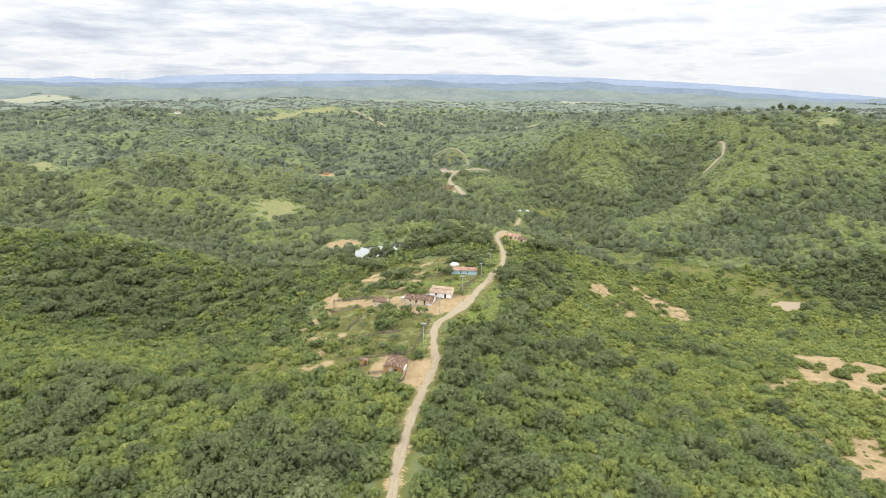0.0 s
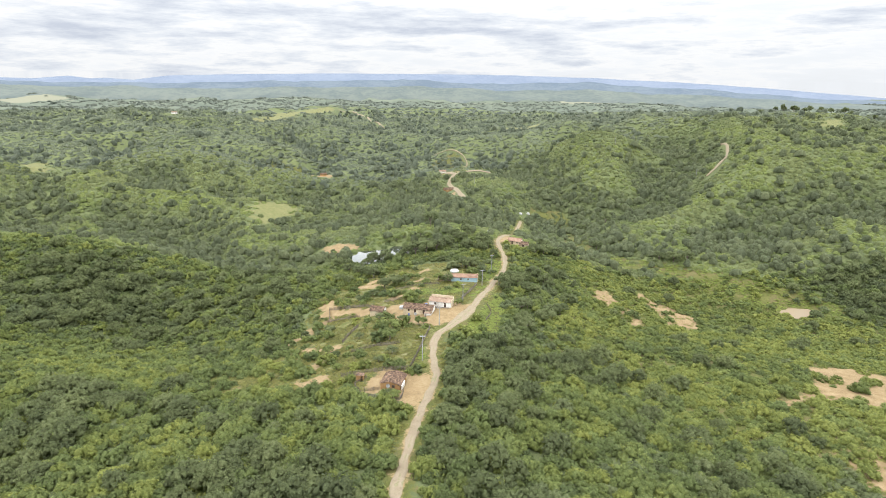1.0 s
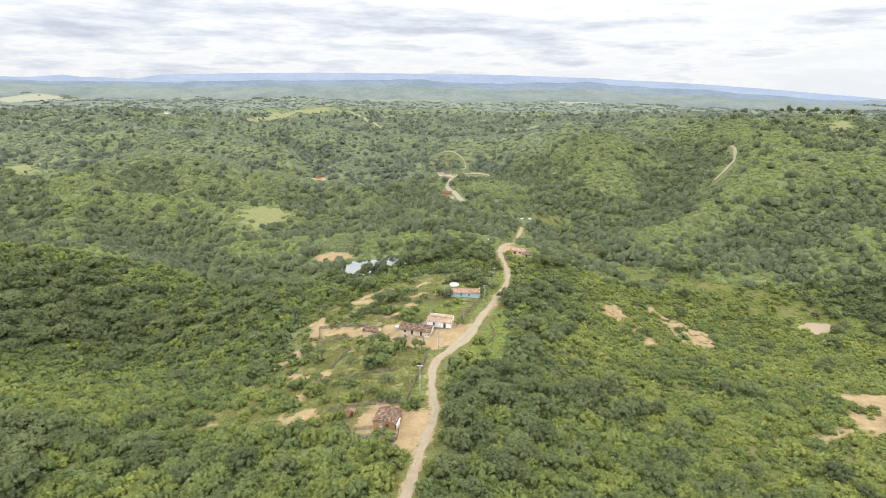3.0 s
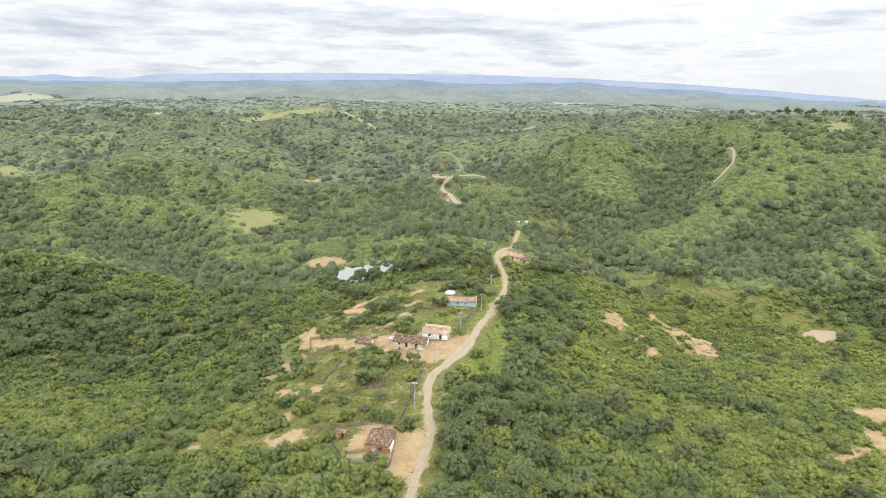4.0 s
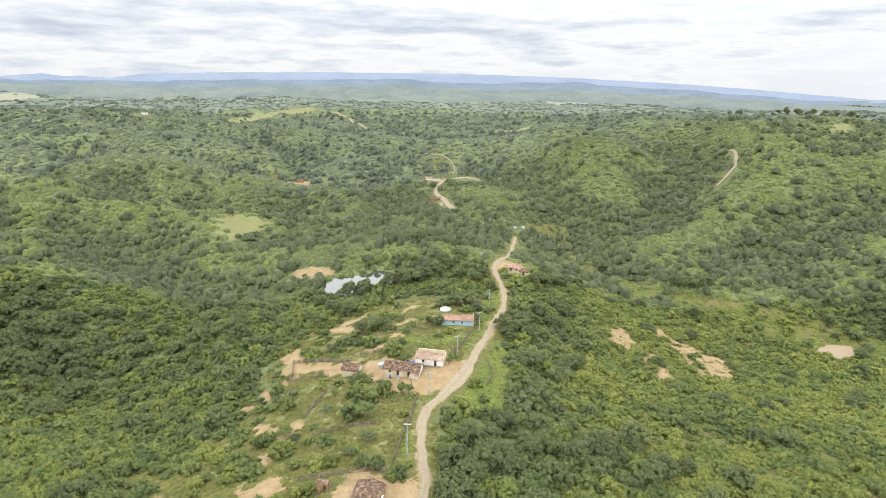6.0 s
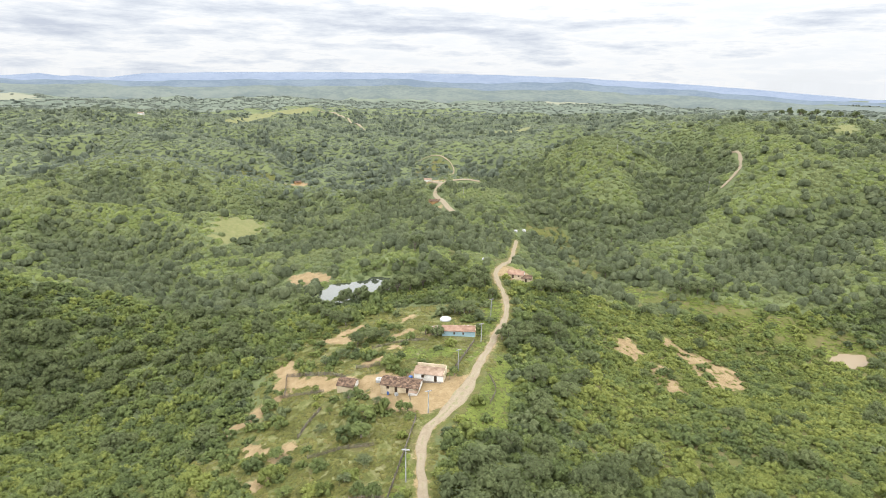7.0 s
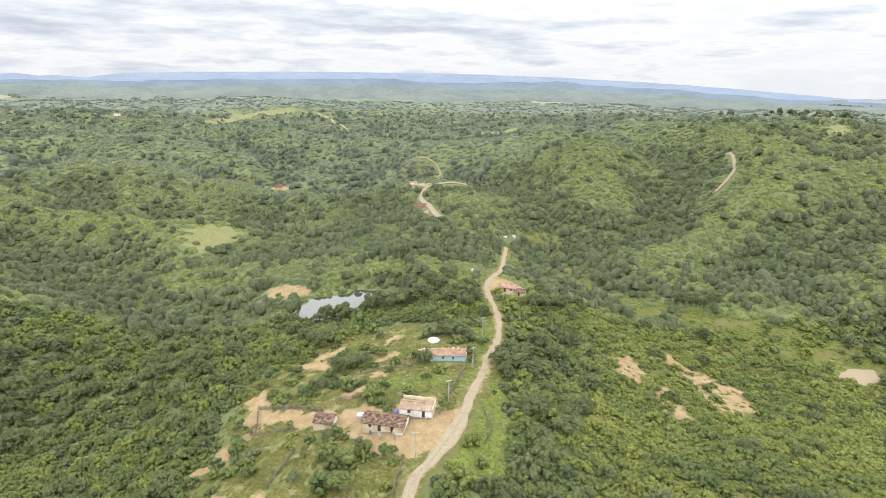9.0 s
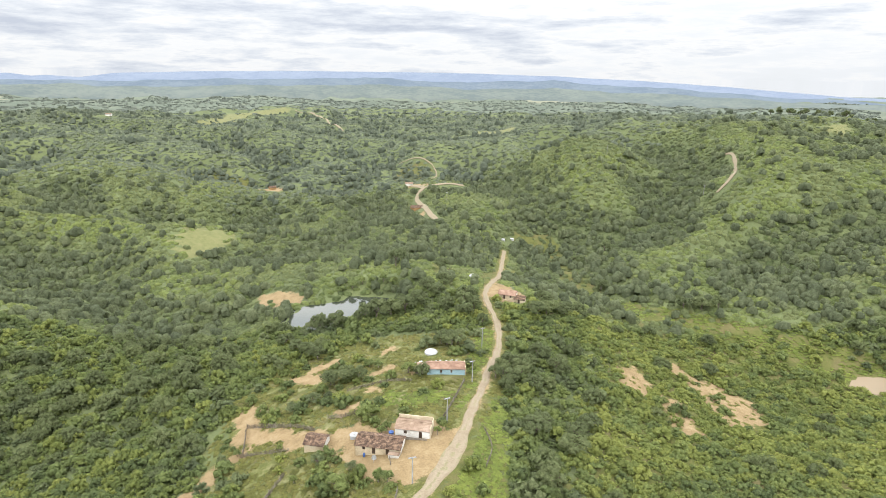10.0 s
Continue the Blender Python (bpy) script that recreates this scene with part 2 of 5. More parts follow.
# ---------------------------------------------------------------- the lie of the land
# spurs and hollows: x, y, radius, rise
NEAR_FORMS = [(-160, 535, 50, 22.0), (30, 280, 45, -3.5), (20, 120, 45, 9.6), (120, 250, 45, 0.3), (-120, 270, 65, -7.3), (-100, 140, 45, -6.0), (80, 200, 45, -5.1), (-60, 330, 45, -14.4), (-170, 340, 65, 13.7), (-10, 390, 65, 6.2), (-160, 270, 45, -18.8), (-50, 210, 45, -15.7), (0, 220, 45, 15.2), (40, 320, 45, 15.0), (-100, 200, 45, 12.3), (50, 140, 45, -6.3), (60, 60, 45, 8.1), (-60, 60, 45, 8.9), (130, 200, 45, 8.6), (160, 360, 65, 11.0), (110, 400, 65, -7.8), (-200, 120, 65, -8.2), (200, 120, 45, -6.3)]
WIDE_FORMS = [(180, 300, 90, -41.7), (-170, 570, 190, -12.8), (410, 690, 190, 34.4), (120, 500, 90, -24.8), (-320, 1050, 280, -7.8), (270, 430, 90, 16.7), (290, 960, 190, 11.0), (-180, 2290, 650, -4.0), (-70, 690, 130, -21.7), (180, 610, 130, -5.1), (-1200, 1840, 650, -0.8), (0, 4300, 1500, 22.5), (-90, 550, 90, -24.9), (600, 900, 280, 10.0), (-30, 1500, 420, 5.8), (-2000, 4000, 1000, 13.1), (2000, 4000, 1000, 8.4), (900, 600, 280, 20.0), (20, 620, 130, 8.0), (0, -100, 90, 9.5), (-690, 980, 280, 3.3), (-360, 600, 130, -6.5), (590, 2530, 650, -6.2), (-430, 3170, 1000, -10.1)]
SLOPE_FORMS = [(150, 595, 75, 32.4), (-204, 445, 115, -8.1), (-480, 730, 75, -19.8), (-119, 252, 32, -11.3), (-75, 820, 75, -18.1), (-144, 464, 48, -11.9), (108, 436, 48, -9.7), (242, 328, 32, -10.1), (330, 730, 75, 4.4), (-200, 296, 48, -4.1), (204, 271, 32, 2.7), (60, 820, 75, 12.9), (24, 380, 48, 3.5), (-300, 640, 75, 20.6), (-62, 309, 32, 2.0), (-4, 520, 48, 12.5), (15, 685, 75, -3.0), (-100, 214, 32, -8.8), (-62, 157, 32, 2.0), (-43, 252, 32, 1.6), (164, 464, 48, 9.5), (33, 328, 32, -1.4), (220, 492, 48, -7.7), (304, 520, 48, 9.5)]
POND = [(-56, 332), (-53, 345), (-50, 354), (-34, 360), (-30, 367), (-10, 365), (-7, 355), (-9, 344), (-19, 334), (-31, 330), (-46, 327)]
POND_LEVEL = -17.0
MUD_POND = [(187, 302), (195, 305), (203, 303), (201, 295), (190, 291), (182, 293)]
MUD_LEVEL = -31.6


def smooth_line(points, step=1.0):
    """A rounded line through plan points."""
    pts = [Vector((*p, 0)) for p in points]
    pts = [pts[0] * 2 - pts[1]] + pts + [pts[-1] * 2 - pts[-2]]
    out = []
    for a, b, c, d in zip(pts, pts[1:], pts[2:], pts[3:]):
        count = max(2, int((c - b).length / step))
        for i in range(count):
            t = i / count
            out.append(0.5 * (2 * b + (c - a) * t + (2 * a - 5 * b + 4 * c - d) * t * t + (3 * b - a - 3 * c + d) * t ** 3))
    return [(p.x, p.y) for p in out] + [tuple(points[-1])]


# wooded gullies that cut the slopes
GULLIES = [[(-438, 643), (-379, 626), (-330, 640), (-266, 585)], [(-270, 489), (-177, 391), (-138, 375), (-112, 364)], [(-236, 607), (-195, 589), (-163, 600), (-140, 625)],
           [(128, 505), (168, 484), (194, 499), (205, 549)], [(216, 413), (247, 420), (285, 420), (310, 400)], [(54, 732), (86, 629), (112, 570), (118, 500)],
           [(168, 729), (210, 669), (238, 616), (235, 560)], [(-550, 1116), (-402, 1062), (-266, 969), (-170, 865)], [(-480, 860), (-380, 800), (-270, 800), (-180, 770)], [(-340, 470), (-300, 420), (-230, 400)]]
GULLY_SPOTS = [p for g in GULLIES for p in smooth_line(g, 16)]


def base_height(x, y):
    x, y = np.asarray(x, float), np.asarray(y, float)
    z = np.full(np.broadcast(x, y).shape, -0.9)
    for a, b, r, q in NEAR_FORMS + WIDE_FORMS + SLOPE_FORMS:
        z = z + q * np.exp(-((x - a) ** 2 + (y - b) ** 2) / (2 * r * r))
    far = np.clip((np.hypot(x, y) - 900) / 1500, 0, 1)
    rolling = 17 * np.sin(x / 210 + 1.3) * np.sin(y / 260 + 0.4) + 12 * np.sin((x + y) / 130 + 0.7) * np.sin((x - 1.4 * y) / 330)
    rolling = rolling + 7 * np.sin(x / 61 + y / 97) * np.sin(y / 71 - x / 160) + 8
    mild = np.clip((np.hypot(x, y) - 400) / 260, 0, 1) * 5.5
    z = z + mild * (np.sin(x / 31 + 1.5 * np.sin(y / 74)) * np.sin(y / 52 + 1.2 * np.sin(x / 66)) + 0.5 * np.sin(x / 17 - y / 29) * np.sin(y / 23 + x / 41))
    beyond = np.clip((np.hypot(x, y) - 1500) / 1300, 0, 1)
    z = z + far * rolling * (1 - 0.45 * beyond) - 36 * beyond
    cut = np.full(z.shape, 1e9)
    for px, py in GULLY_SPOTS:
        cut = np.minimum(cut, (x - px) ** 2 + (y - py) ** 2)
    return z - 19.0 * np.exp(-cut / (2 * 27.0 ** 2)) + 6.0 * np.exp(-((np.sqrt(cut) - 78) / 34) ** 2) * (1 - np.exp(-((x + 32) ** 2 + (y - 360) ** 2) / 110.0 ** 2))


def inside(poly, x, y, wobble=1.2):
    """Metres inside (plus) or outside (minus) a plan outline with an uneven edge."""
    x, y = np.asarray(x, float), np.asarray(y, float)
    u = x + wobble * (np.sin(y * 0.55 + 1) + 0.6 * np.sin(y * 1.7 + x * 0.4))
    v = y + wobble * (np.sin(x * 0.6 + 2) + 0.6 * np.sin(x * 1.5 - y * 0.5))
    best, odd = np.full(u.shape, 1e9), np.zeros(u.shape, bool)
    for (ax, ay), (bx, by) in zip(poly, poly[1:] + poly[:1]):
        dx, dy = bx - ax, by - ay
        k = np.clip(((u - ax) * dx + (v - ay) * dy) / (dx * dx + dy * dy + 1e-9), 0, 1)
        best = np.minimum(best, np.hypot(u - ax - k * dx, v - ay - k * dy))
        if dy:
            odd ^= ((ay > v) != (by > v)) & (u < dx * (v - ay) / dy + ax)
    return np.where(odd, best, -best)


def height(x, y):
    z = base_height(x, y)
    for poly, level in ((POND, POND_LEVEL), (MUD_POND, MUD_LEVEL)):
        d = inside(poly, x, y, 0.6)
        k = np.clip((d + 14) / 14, 0, 1)
        k = k * k * (3 - 2 * k)
        basin = level + np.where(d > 0, -0.25 * d, -0.10 * d).clip(-1.5, 2)
        z = z * (1 - k) + basin * k
    return z


def ground_at(x, y):
    return float(height(np.array([x]), np.array([y]))[0])


MAIN_ROAD = smooth_line([(-7, -90), (-8, -20), (-9, 60), (-9, 94), (-9, 103), (-8, 115), (-6.4, 131), (-4.6, 145), (-2.4, 157), (-1.0, 166), (-1.8, 176), (-2.2, 187), (-1, 197), (4, 205), (9, 214), (13, 224), (17.5, 239),
                         (22, 252), (26, 266), (30, 276), (33, 289), (34, 303), (33, 320), (34, 335), (42, 362), (49, 390), (61, 447), (66, 470)])
FAR_ROAD = smooth_line([(22, 528), (17, 560), (13, 600), (9, 625), (11, 639), (15, 651), (21, 655), (30, 654), (43, 657), (56, 660)], 2)
HILL_ROAD = smooth_line([(230, 505), (240, 510), (250, 519), (262, 540), (269, 554), (272, 566), (270, 573)], 2)
MOUND_TRACK = smooth_line([(26, 715), (33, 740), (28, 768), (12, 790), (-10, 800)], 2)
FIELD_TRACK = smooth_line([(-254, 1471), (-215, 1440), (-170, 1330), (-135, 1180), (-110, 1120)], 6)


def main_width(x, y):
    return 2.5 + 2.2 * math.exp(-((y - 214) / 14) ** 2) + 0.3 * math.sin(y * 0.3)


def off_line(line, x, y, reach=14):
    """Distance from a line of plan points."""
    pts = np.array(line)[::2]
    best = np.full(np.shape(x), 1e9)
    for px, py in pts:
        best = np.minimum(best, (x - px) ** 2 + (y - py) ** 2)
    return np.sqrt(best)


YARDS = [[(-18, 173), (-10, 172), (-8, 166), (-4, 168), (-2, 163), (-4, 149), (-8, 143), (-10, 152), (-14, 153), (-22, 157), (-21, 162), (-23, 168)],
         [(-20, 233), (-14, 234), (-6, 231), (-4, 233), (7, 230), (11, 228), (11, 218), (5, 208), (-1, 206), (-6, 207), (-11, 210), (-15, 213), (-19, 222), (-31, 230), (-31, 236)],
         [(36, 346), (44, 356), (54, 338), (40, 322), (33, 330)]]
SOILS = [[(-63, 218), (-58, 224), (-54, 233), (-46, 236), (-44, 230), (-50, 228), (-54, 219), (-59, 213)],
         [(-55, 258), (-51, 262), (-46, 251), (-44, 238), (-50, 235)], [(-47, 247), (-33, 239), (-26, 231), (-31, 229), (-45, 238)],
         [(-44, 275), (-30, 274), (-28, 267), (-39, 266)], [(-37, 283), (-26, 283), (-24, 276), (-35, 276)], [(-23, 246), (-14, 245), (-13, 240), (-21, 240)],
         [(-16, 256), (-9, 256), (-9, 249)], [(-1, 261), (5, 261), (5, 268), (0, 268)], [(-14, 263), (-5, 265), (-6, 270), (-13, 268)], [(-47, 172), (-36, 175), (-33, 171), (-37, 163), (-43, 166)], [(-67, 172), (-62, 175), (-60, 170), (-64, 168)],
         [(-12, 284), (-6, 286), (-5, 281), (-11, 280)], [(-52, 206), (-48, 208), (-43, 200), (-47, 195), (-50, 199)], [(-43, 203), (-38, 203), (-35, 193), (-39, 190)], [(-43, 189), (-40, 189), (-38, 182), (-42, 182)]]
BARES = [[(77, 286), (88, 293), (89, 274), (81, 269), (76, 274)], [(89, 274), (96, 272), (93, 247), (83, 244)],
         [(105, 308), (112, 306), (117, 295), (128, 294), (132, 277), (125, 263), (104, 254), (109, 276), (106, 287)],
         [(104, 168), (127, 182), (138, 205), (164, 212), (174, 196), (145, 160), (135, 170), (126, 173), (114, 165)],
         [(98, 137), (114, 146), (123, 134), (104, 106), (100, 115), (103, 129)]]
SHORES = [[(-82, 386), (-72, 387), (-58, 379), (-52, 368), (-54, 356), (-66, 366), (-76, 376)],
          [(-162, 722), (-146, 734), (-130, 726), (-136, 714), (-156, 712)], [(-8, 694), (10, 698), (24, 668), (14, 660), (2, 676)], [(2, 556), (12, 570), (16, 556), (8, 545)]]
GRASSES = [[(-19, 760), (-1, 786), (20, 775), (30, 750), (19, 722), (-8, 722)], [(-22, 262), (2, 257), (22, 262), (14, 240), (8, 231), (-8, 234), (-24, 244)], [(9, 196), (6, 204), (14, 222), (22, 240), (28, 250), (26, 228), (22, 204), (16, 194)],
           [(-36, 206), (-4, 206), (-5, 184), (-9, 174), (-30, 176)], [(105, 386), (130, 364), (155, 348), (181, 331), (212, 316), (222, 296), (207, 285), (186, 300), (165, 314), (138, 336), (108, 360)],
           [(17, 262), (24, 262), (32, 292), (29, 300), (24, 285)], [(-77, 186), (-60, 178), (-48, 180), (-50, 166), (-72, 168)], [(11, 371), (12, 404), (26, 418), (25, 372)], [(35, 352), (36, 385), (55, 430), (54, 404)],
           [(77, 511), (107, 515), (113, 500), (103, 439), (110, 397), (98, 382), (90, 415), (97, 480), (77, 495)], [(48, 420), (70, 425), (84, 400), (66, 385)], [(-287, 827), (-252, 822), (-195, 804), (-178, 793), (-204, 740), (-250, 790)], [(-291, 771), (-174, 735), (-186, 698), (-239, 727)]]
DRIES = [[(-167, 513), (-134, 530), (-126, 517), (-131, 497), (-140, 474), (-156, 470)], [(-383, 1170), (-383, 1273), (-409, 1520), (-275, 1490), (-254, 1471), (-287, 1398), (-330, 1228), (-363, 1189)],
         [(609, 3121), (727, 3226), (880, 3000), (741, 2814), (552, 2741)], [(404, 640), (437, 668), (440, 640), (410, 622)], [(-505, 729), (-487, 726), (-458, 690), (-466, 670), (-520, 690)],
         [(-1900, 2500), (-1816, 2811), (-1653, 2651), (-1275, 1960), (-1400, 1930)], [(-1685, 3033), (-1701, 3500), (-1300, 3161), (-1400, 2934)], [(90, 900), (168, 985), (160, 880), (110, 850)], [(-900, 1500), (-760, 1560), (-640, 1500), (-820, 1440)]]
TURF = [[(9, 196), (6, 204), (11, 214), (17, 228), (22, 240), (28, 250), (27, 228), (22, 204), (16, 194)], [(12, 234), (17, 250), (22, 262), (25, 262), (18, 243), (13.5, 232)], [(17, 262), (24, 262), (32, 292), (29, 300), (24, 285)],
        [(-8.4, 172), (-7, 180), (-4, 192), (-1, 203), (0, 199), (-3.4, 188), (-3.2, 172)], [(-12, 240), (8, 240), (12, 248), (-8, 250)]]
VILLAGE = [(-80, 186), (-59, 212), (-58, 266), (-40, 292), (-15, 298), (28, 290), (30, 250), (8, 205), (-1, 179), (-4, 150), (-36, 162), (-70, 169)]
LOW_SCRUB = [(36, 206), (70, 285), (62, 330), (110, 360), (180, 330), (225, 270), (190, 170), (120, 120), (70, 150)]
DARK_WOODS = [[(-298, 432), (-262, 449), (-188, 442), (-113, 385), (-69, 315), (-56, 268), (-79, 262), (-109, 281), (-141, 279), (-163, 260), (-190, 251)], [(123, 385), (147, 366), (184, 352), (228, 318), (242, 323), (307, 416), (268, 423), (228, 419), (193, 402), (150, 392)],
              [(3, 201), (22, 226), (36, 267), (48, 275), (41, 227), (46, 204), (46, 179), (27, 163), (8, 162), (5, 179)], [(-47, 319), (-37, 326), (5, 310), (25, 295), (26, 278), (7, 289), (-32, 291)], [(40, 262), (40, 310), (66, 330), (80, 312), (62, 270)],
              [(-26, 464), (-1, 515), (44, 492), (46, 411), (-1, 388)], [(60, 320), (62, 400), (92, 410), (96, 386), (80, 330)], [(-51, 678), (-14, 692), (0, 632), (0, 549), (-33, 584), (-59, 624)], [(55, 552), (122, 557), (166, 537), (214, 531), (194, 491), (147, 497), (112, 515), (65, 520)],
              [(-980, 2036), (-823, 1971), (-482, 1167), (-597, 1144), (-696, 1311)], [(-373, 545), (-304, 525), (-296, 619), (-204, 525), (-172, 485), (-182, 459), (-262, 490), (-347, 503)], [(-153, 965), (-68, 898), (-44, 775), (-76, 678), (-128, 805), (-210, 940)]]
GROVES = [[(-55, 118), (-47, 122), (-35, 114), (-32, 122), (-23, 120), (-21, 106), (-12, 101), (-10, 90), (-45, 92)], [(-6, 123), (0, 135), (6, 140), (9, 125), (1, 112), (-4, 113)], [(5, 90), (8, 110), (13, 115), (20, 107), (17, 90)],
          [(4, 176), (10, 183), (24, 179), (28, 164), (24, 135), (14, 128), (9, 146), (4, 159)], [(-126, 166), (-121, 181), (-107, 175), (-95, 158), (-101, 146), (-114, 150)], [(-119, 141), (-115, 150), (-98, 142), (-91, 124), (-100, 121), (-110, 128)],
          [(-94, 158), (-88, 165), (-84, 158)], [(40, 190), (48, 198), (60, 190), (62, 172), (48, 168)], [(-78, 146), (-72, 154), (-68, 148)]]
LIGHT_SLOPE = [(-191, 235), (-158, 268), (-120, 262), (-96, 252), (-80, 256), (-64, 236), (-40, 205), (-14, 170), (-9, 97), (-110, 100)]
CREEK = smooth_line([(-322, 1184), (-235, 961), (-185, 853), (-137, 768), (-93, 717), (-60, 655), (-26, 618), (24, 486), (56, 463), (102, 458), (112, 420), (128, 380)], 6)


def most(polys, x, y, wobble=1.2):
    best = np.full(np.shape(x), -1e9)
    for p in polys:
        best = np.maximum(best, inside(p, x, y, wobble))
    return best


def soft_mask(d, width):
    return np.clip(0.5 + d / (2 * width), 0, 1)


def mesh_from(name, verts, faces, mats, smooth=False, floats=None):
    """A mesh from arrays of corners and equal-sided faces."""
    me = bpy.data.meshes.new(name)
    verts, faces = np.asarray(verts, np.float32), np.asarray(faces, np.int32)
    me.vertices.add(len(verts))
    me.vertices.foreach_set("co", verts.ravel())
    sides = faces.shape[1]
    me.loops.add(faces.size)
    me.loops.foreach_set("vertex_index", faces.ravel())
    me.polygons.add(len(faces))
    me.polygons.foreach_set("loop_start", np.arange(0, faces.size, sides, dtype=np.int32))
    me.polygons.foreach_set("use_smooth", np.broadcast_to(np.asarray(smooth, bool), len(faces)).copy())
    for key, values in (floats or {}).items():
        me.attributes.new(key, "FLOAT", "POINT").data.foreach_set("value", np.asarray(values, np.float32))
    for m in mats:
        me.materials.append(m)
    me.update(calc_edges=True)
    return me


def growing(start, stop, step, rate):
    out = [start]
    sign = 1 if stop > start else -1
    while (stop - out[-1]) * sign > 0:
        out.append(out[-1] + sign * step)
        step *= rate
    return out[1:]


gx = np.array(growing(-150, -3600, 3, 1.055)[::-1] + list(np.arange(-150, 226, 2.5)) + growing(225, 3600, 3, 1.055))
gy = np.array(growing(90, -600, 4, 1.15)[::-1] + list(np.arange(90, 400, 2.5)) + growing(397.5, 4500, 2.6, 1.025))
X, Y = np.meshgrid(gx, gy)
xs, ys = X.ravel(), Y.ravel()
zs = height(xs, ys)
near_line = off_line(MAIN_ROAD, xs, ys)
soil = np.maximum.reduce([soft_mask(most(YARDS, xs, ys), 2.0), soft_mask(most(SOILS, xs, ys), 2.2), soft_mask(most(BARES, xs, ys), 2.5), soft_mask(most(SHORES, xs, ys), 2.5), soft_mask(1.5 - near_line, 1.2)])
grass = np.maximum.reduce([soft_mask(most(GRASSES, xs, ys), 4), soft_mask(3.6 - near_line, 2.0), 0.75 * soft_mask(inside(VILLAGE, xs, ys), 5), 0.85 * soft_mask(inside(LOW_SCRUB, xs, ys, 4), 10)])
dry = np.maximum(soft_mask(most(DRIES, xs, ys, 5), 5), 0.44 * soft_mask(inside(VILLAGE, xs, ys), 8))
NX, NY = len(gx), len(gy)
idx = np.arange(NX * NY).reshape(NY, NX)
quads = np.stack([idx[:-1, :-1], idx[:-1, 1:], idx[1:, 1:], idx[1:, :-1]], -1).reshape(-1, 4)
ground = new("ground", mesh_from("ground", np.c_[xs, ys, zs], quads, [M_GROUND, M_PLAIN], True, {"soil": soil, "grass": grass, "dry": dry}))
# beyond about 1750 m the ground takes the haze-painted colours
ground.data.polygons.foreach_set("material_index", (ys[quads].mean(1) + 0.35 * np.abs(xs[quads].mean(1)) + 160 * np.sin(xs[quads].mean(1) / 170) > 1750).astype(np.int32))
tagged(ground, "rolling green scrubland ground with pale bare earth patches", "ground", kind="structure")


def ribbon(name, line, width, label, lift=0.14):
    cols = [0.0, 0.08, 0.25, 0.5, 0.75, 0.92, 1.0]
    dips = [-0.25, 0.0, -0.07, 0.03, -0.07, 0.0, -0.25]
    verts, uv = [], []
    for i, (x, y) in enumerate(line):
        a, b = line[max(0, i - 1)], line[min(len(line) - 1, i + 1)]
        d = Vector((b[0] - a[0], b[1] - a[1], 0)).normalized()
        side = Vector((d.y, -d.x, 0))
        w = width(x, y)
        for c, dip in zip(cols, dips):
            p = Vector((x, y, 0)) + side * (c - 0.5) * (w + 0.35 * math.sin(i * 0.7 + 9 * (c > 0.5)) + 0.2 * math.sin(i * 0.23))
            verts.append((p.x, p.y, dip))
            uv.append((c, i * 0.2))
    verts = np.array(verts)
    verts[:, 2] += height(verts[:, 0], verts[:, 1]) + lift
    k = len(cols)
    faces = [(i * k + j, i * k + j + 1, (i + 1) * k + j + 1, (i + 1) * k + j) for i in range(len(line) - 1) for j in range(k - 1)]
    me = mesh_from(name, verts, faces, [M_ROAD], True)
    layer = me.uv_layers.new(name="strip")
    corner = np.zeros(len(me.loops), np.int32)
    me.loops.foreach_get("vertex_index", corner)
    layer.data.foreach_set("uv", np.array(uv, np.float32)[corner].ravel())
    return tagged(new(name, me), label, "road", kind="structure")


ribbon("road", MAIN_ROAD, main_width, "pale rutted dirt road with weedy middle through scrub")
ribbon("road", FAR_ROAD, lambda x, y: 4.4, "pale winding dirt road on a distant valley slope", 0.7)
ribbon("road", smooth_line([(15, 654), (8, 680), (0, 698)], 2), lambda x, y: 5.0, "pale dirt track branching to a far farmhouse", 0.7)
ribbon("road", HILL_ROAD, lambda x, y: 2.4 + 0.4 * math.sin(y * 0.31), "short pale dirt track climbing a wooded hill", 0.8)
ribbon("road", MOUND_TRACK, lambda x, y: 1.5, "faint dirt track over a stubble mound", 0.8)
ribbon("road", FIELD_TRACK, lambda x, y: 5.0, "far pale track leading from a dry field", 1.2)


def pond(name, outline, level, mat, label):
    rim = smooth_line(outline + outline[:1], 1.5)[:-1]
    cx, cy = sum(p[0] for p in rim) / len(rim), sum(p[1] for p in rim) / len(rim)
    bm = bmesh.new()
    outer = [bm.verts.new((cx + (x - cx) * 1.12, cy + (y - cy) * 1.12, level)) for x, y in rim]
    bm.faces.new(outer)
    bmesh.ops.triangulate(bm, faces=bm.faces[:])
    for f in bm.faces:
        if f.normal.z < 0:
            f.normal_flip()
    me = bpy.data.meshes.new(name)
    bm.to_mesh(me)
    bm.free()
    me.materials.append(mat)
    return tagged(new(name, me), label, "pond", kind="structure")


pond("water", POND, POND_LEVEL, M_WATER, "still dark pond water reflecting the cloudy sky")
pond("water", MUD_POND, MUD_LEVEL, M_MUDDY, "small muddy brown pond in a grassy hollow")


